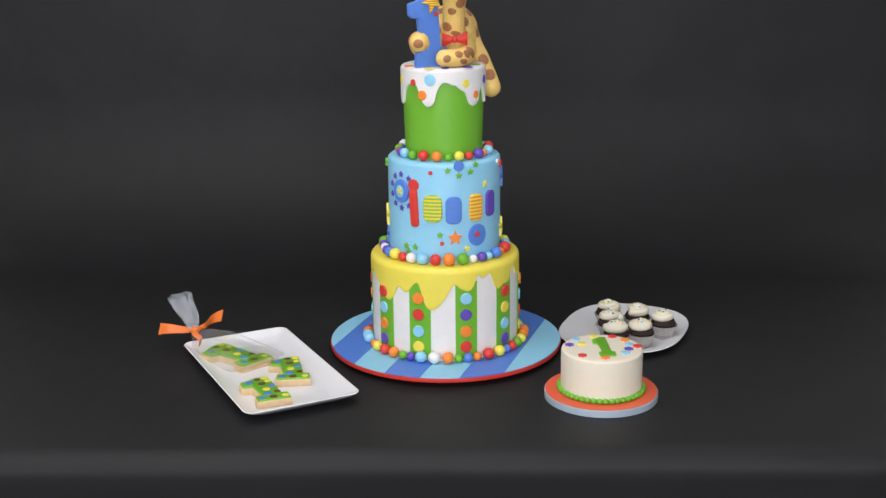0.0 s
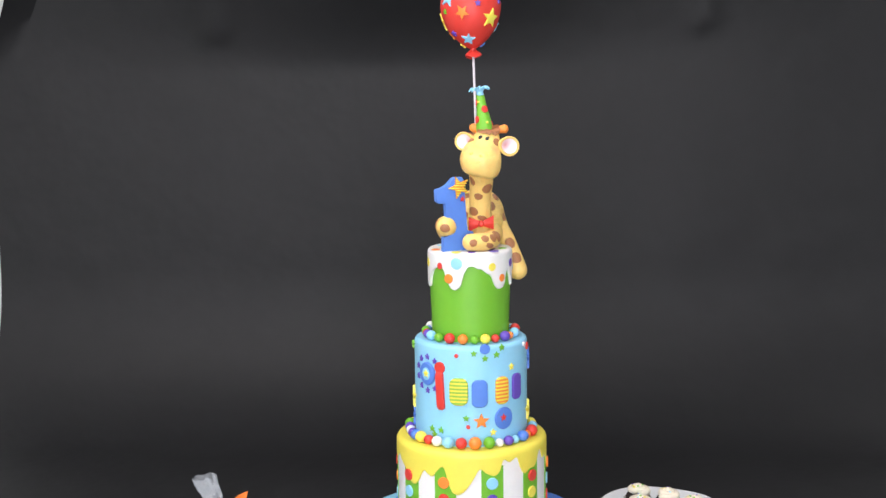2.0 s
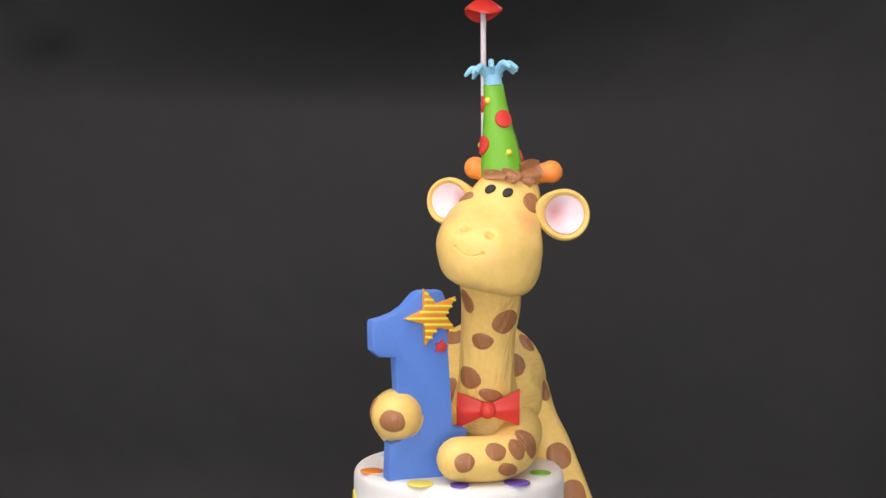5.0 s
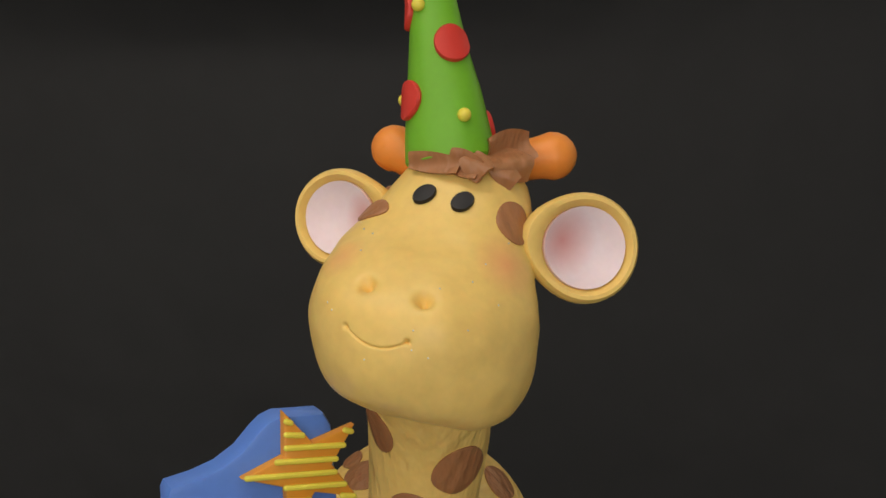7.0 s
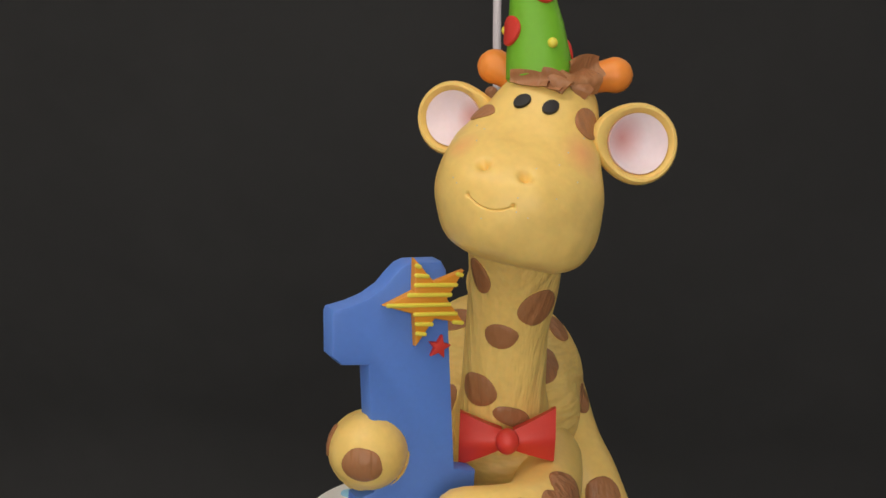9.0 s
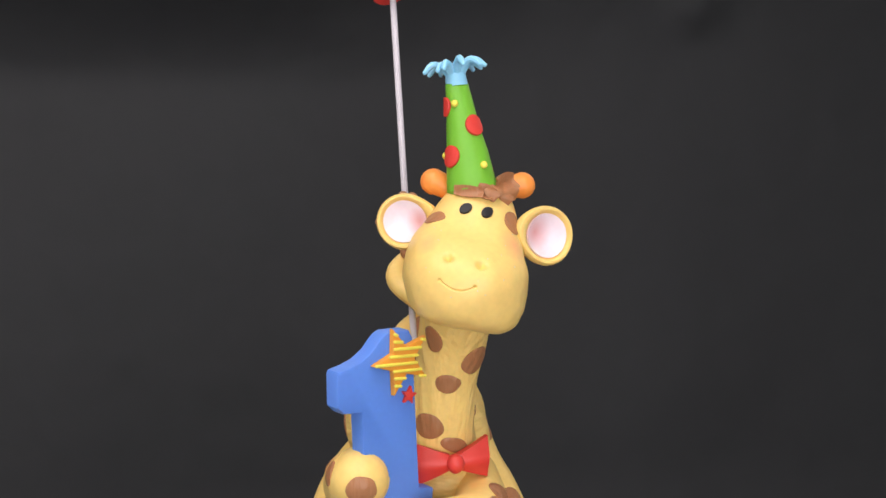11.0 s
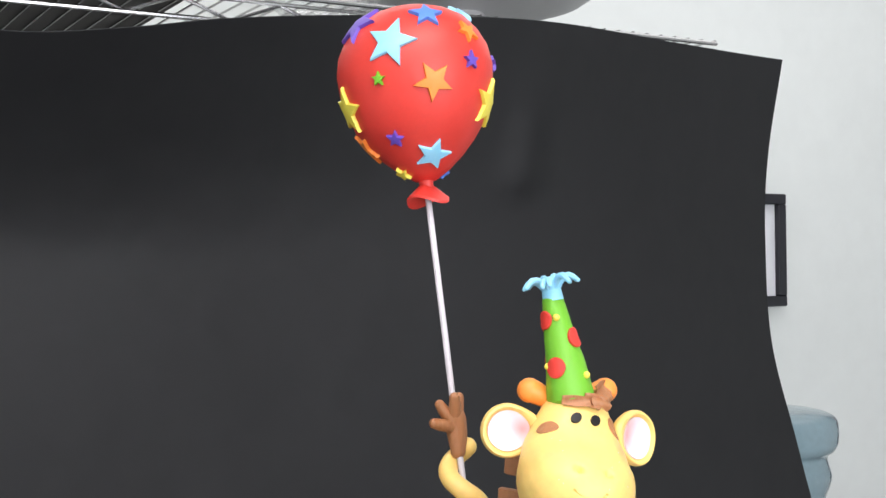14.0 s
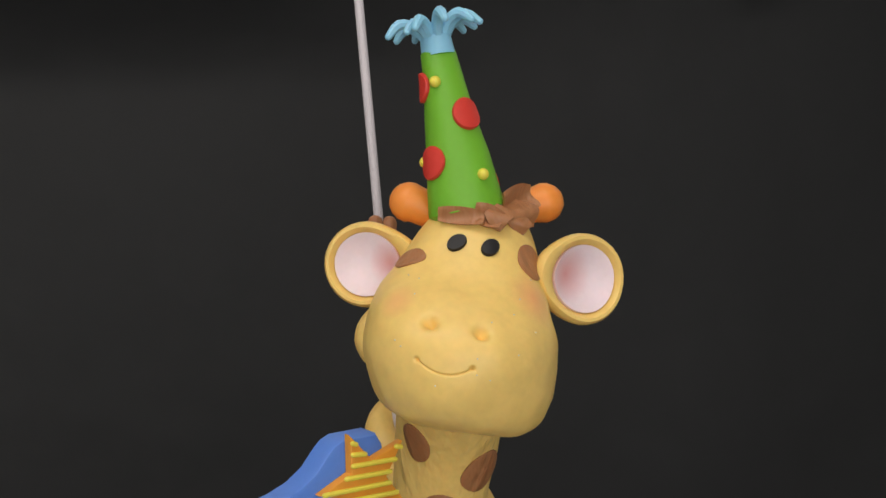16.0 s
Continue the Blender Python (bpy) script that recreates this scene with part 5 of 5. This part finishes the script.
# ---- cookie plate, small cake, cupcakes ----
def cookie_plate():
    m = Matrix.Translation((-0.2945, -0.154, -0.0054)) @ Matrix.Rotation(math.atan2(-0.318, 0.163), 4, "Z")
    e = thing("cookie_plate", "white rectangular porcelain plate with number cookies", "plate")
    e.matrix_world = m
    bm = bmesh.new()
    rings = []
    for w, h, r, z in ((.28, .115, .01, 0), (.29, .125, .012, .0), (.352, .182, .016, .017), (.359, .189, .017, .0205), (.356, .186, .016, .0215), (.345, .175, .014, .0185), (.30, .135, .012, .0075), (.28, .115, .01, .0065)):
        rings.append([bm.verts.new((x, y, z)) for x, y in rect_poly(w, h, r, 5)])
    for a, b in zip(rings, rings[1:]):
        loop_faces(bm, a, b)
    bm.faces.new(rings[0])
    bm.faces.new(rings[-1])
    part("dish", bm, PORCELAIN, e)


cookie_plate()


def cookie(label, loc, turn, size):
    e = thing("number_cookie", label, "cookie", "number cookies on the plate")
    e.matrix_world = Matrix.Translation(loc) @ Matrix.Rotation(radians(turn), 4, "Z")
    poly = [(x * 1.25 * size, (y - 0.052) * size) for x, y in one_poly(0.105)]
    part("biscuit", slab(poly, 0, 0.0115, 0.002), COOKIE, e)
    ice = [(x * 0.93, y * 0.965) for x, y in poly]
    part("icing", slab(ice, 0.0112, 0.0142, 0.001), GREEN, e, "green icing")
    random.seed(int(turn * 10) % 97)
    spots = [(x * size, y * size) for x, y in ((-.022, -.042), (-.004, -.043), (.016, -.042), (-.010, -.026), (.007, -.022), (-.008, -.006), (.004, .006), (-.010, .020), (.002, .030), (-.030, .030), (-.014, .042), (.000, .046))]
    for k, (x, y) in enumerate(spots):
        part("dot", slab([(x + u, y + v) for u, v in round_poly(.0054 + .001 * (k % 2), n=16)], 0.0140, 0.0148, 0.0003), (BLUE, COCOA, YELLOW)[k % 3], e)


cookie("number one cookie, green icing with dots, in cellophane bag", (-0.352, -0.083, 0.0015), 45, 1.12)
cookie("number one cookie, green icing with red and blue dots", (-0.247, -0.158, 0.0015), 7, 0.96)
cookie("number one cookie, green icing with yellow and blue dots", (-0.276, -0.246, 0.0015), 21, 0.94)


def cookie_bag():
    e = thing("cellophane_bag", "clear cellophane cookie bag tied with an orange ribbon", "gift bag")
    m = Matrix.Translation((-0.44, -0.02, 0.030)) @ Matrix.Rotation(math.atan2(-0.11, 0.10), 4, "Z")
    bm = bmesh.new()
    rings = []
    for x, w, h, z in ((0.195, .052, .004, -.004), (0.19, .056, .010, -.004), (0.12, .054, .013, -.003), (0.06, .043, .013, 0), (0.02, .018, .009, .002), (0.0, .007, .006, .003)):
        rings.append([bm.verts.new(m @ Vector((x + .004 * noise.noise(Vector((k * .7, x * 40, 3))), w * math.cos(2 * math.pi * k / 40), z + h * math.sin(2 * math.pi * k / 40) + .0025 * noise.noise(Vector((k * .9, x * 60, 0)))))) for k in range(40)])
    for a, b in zip(rings, rings[1:]):
        loop_faces(bm, a, b)
    bm.faces.new(rings[0])
    part("pouch", bm, FILM, e)
    bm = bmesh.new()
    rings = []
    for q, w, d in ((0, .006, .006), (.012, .011, .006), (.028, .017, .008), (.044, .021, .007), (.062, .024, .005)):
        rings.append([bm.verts.new(m @ Vector((-q * .75 + .004 * math.sin(5 * k + q * 90), w * math.cos(2 * math.pi * k / 32) + .003 * math.sin(7 * k + q * 60), .003 + q * .85 + d * math.sin(2 * math.pi * k / 32)))) for k in range(32)])
    for a, b in zip(rings, rings[1:]):
        loop_faces(bm, a, b)
    part("gathered_neck", bm, NECK, e, "crinkled cellophane top")
    part("ribbon_knot", ball(m @ Vector((0, 0, .003)), .0085, squash=(1, 1, .8)), RIBBON, e)
    for end, w in (((-0.505, -0.010, 0.032), .0105), ((-0.403, 0.040, 0.040), .0105), ((-0.425, -0.055, 0.022), .0075)):
        bm = bmesh.new()
        a, b = m @ Vector((0, 0, .004)), Vector(end)
        d = b - a
        s = Vector((0, 0, 1)).lerp(Vector((0.3, 0.9, 0)), .35).normalized()
        nn = d.cross(s).normalized()
        L = [[bm.verts.new(a + d * (i / 8) + s * (w * sgn * (0.35 + 0.65 * i / 8)) + nn * (.006 * math.sin(i * .8) + hh)) for i in range(9)] for sgn, hh in ((-1, 0), (1, 0), (1, .0007), (-1, .0007))]
        for p, q in zip(L, L[1:] + L[:1]):
            for i in range(8):
                bm.faces.new((p[i], p[i + 1], q[i + 1], q[i]))
        part("ribbon_tail", bm, RIBBON, e)


cookie_bag()


def small_cake():
    cx, cy = 0.248, -0.2395
    e = thing("small_cake_board", "small round orange cake board with pale blue rim", "cake board", loc=(cx, cy, -0.0054))
    part("rim", lathe([(0, 0), (0.0875, 0), (0.0895, 0.001), (0.0895, 0.0115), (0.088, 0.0122), (0, 0.0122)], 80), FOIL, e, "pale blue ribbon edge")
    part("top_disc", lathe([(0, 0.0124), (0.0882, 0.0124), (0.0882, 0.0136), (0, 0.0138)], 80), material("orange_red_fondant", (0.82, 0.13, 0.06), 0.45), e)
    e = thing("small_cake", "small ivory buttercream cake with green number one on top", "cake", loc=(cx, cy, 0.0085))
    part("buttercream", lathe(tier_profile(0.0638, 0, 0.068, 0.004), 80), CREAM, e)
    for k in range(44):
        a = 2 * math.pi * k / 44
        part("piped_shell", ball((0.0655 * math.cos(a), 0.0655 * math.sin(a), 0.0040), 0.0052, u=10, v=7, squash=(1, 1, 0.85)), GREEN, e)
    k = 0.068
    poly = [(x * 0.66 + 0.007, y - 0.040) for x, y in one_poly(0.084)]
    part("figure", slab(poly, k, k + 0.002, 0.0006), GREEN, e, "green number one")
    for x, y, c in ((-.05, .012, "p"), (-.038, .036, "b"), (-.008, .052, "y"), (.022, .050, "r"), (.040, .034, "o"), (.044, .012, "b"), (.041, -.008, "p"), (.056, .004, "r"), (.034, -.026, "b"), (.0, -.046, "o"), (-.034, -.036, "r"), (-.030, .016, "y")):
        part("flower", slab([(x + u, y + v) for u, v in star_poly(.0078, 6, .72)], k, k + 0.0022, .0008), COL[c], e)


small_cake()


def cupcake_plate():
    e = thing("cupcake_plate", "grey white shallow plate holding mini cupcakes", "plate")
    e.matrix_world = Matrix.Translation((0.322, 0.055, -0.0054)) @ Matrix.Rotation(radians(-22), 4, "Z")
    bm = bmesh.new()
    rings = []
    for k, z in ((.66, 0), (.70, 0), (.97, .011), (1, .0135), (.99, .0148), (.95, .0135), (.72, .0055), (.5, .005)):
        ring = []
        for i in range(72):
            a = 2 * math.pi * i / 72
            c, s = math.cos(a), math.sin(a)
            ring.append(bm.verts.new((k * .110 * math.copysign(abs(c) ** .75, c), k * .132 * math.copysign(abs(s) ** .75, s), z)))
        rings.append(ring)
    for a, b in zip(rings, rings[1:]):
        loop_faces(bm, a, b)
    bm.faces.new(rings[0])
    bm.faces.new(rings[-1])
    part("dish", bm, PORCELAIN, e)


cupcake_plate()


def cupcake(loc, seed):
    random.seed(seed)
    e = thing("cupcake", "mini chocolate cupcake with swirled white frosting and sprinkles", "cupcake", "cupcakes on the plate", loc=loc)
    bm = bmesh.new()
    rings = []
    for r, z in ((.0150, 0), (.0190, .012), (.0248, .0245), (.0240, .0245), (.0180, .012)):
        rings.append([bm.verts.new(((r + (.0009 if i % 2 else -.0004)) * math.cos(2 * math.pi * i / 64), (r + (.0009 if i % 2 else -.0004)) * math.sin(2 * math.pi * i / 64), z)) for i in range(64)])
    for a, b in zip(rings, rings[1:]):
        loop_faces(bm, a, b)
    bm.faces.new(rings[0])
    part("wrapper", bm, WRAP, e, "silvery pleated paper case")
    part("sponge", lathe([(0, .004), (.0165, .004), (.0205, .0225), (.0222, .027), (.019, .033), (.010, .0355), (0, .036)], 36), CHOC, e, "dark chocolate sponge")
    pts = []
    for k in range(34):
        t = k / 33
        a = t * 2.3 * 2 * math.pi + seed
        q = .0160 * (1 - t) + .001
        pts.append((q * math.cos(a), q * math.sin(a), .0370 + .0095 * t, .0070 - .0018 * t))
    part("frosting", tube(pts, 10, steps=2), CREAM, e, "swirl of white frosting")
    for k in range(6):
        a = random.uniform(0, 6.28)
        q = random.uniform(.004, .013)
        part("sprinkle", ball((q * math.cos(a), q * math.sin(a), .0518 - q * .45), .0022, u=8, v=6, squash=(1, 1, .6)), random.choice((YELLOW, GREEN, SKY, PURPLE, YELLOW)), e)


for i, (x, y) in enumerate(((0.387, 0.022), (0.341, -0.024), (0.297, -0.031), (0.346, 0.062), (0.296, 0.084), (0.293, 0.026))):
    cupcake((x, y, 0.0002), i + 1)
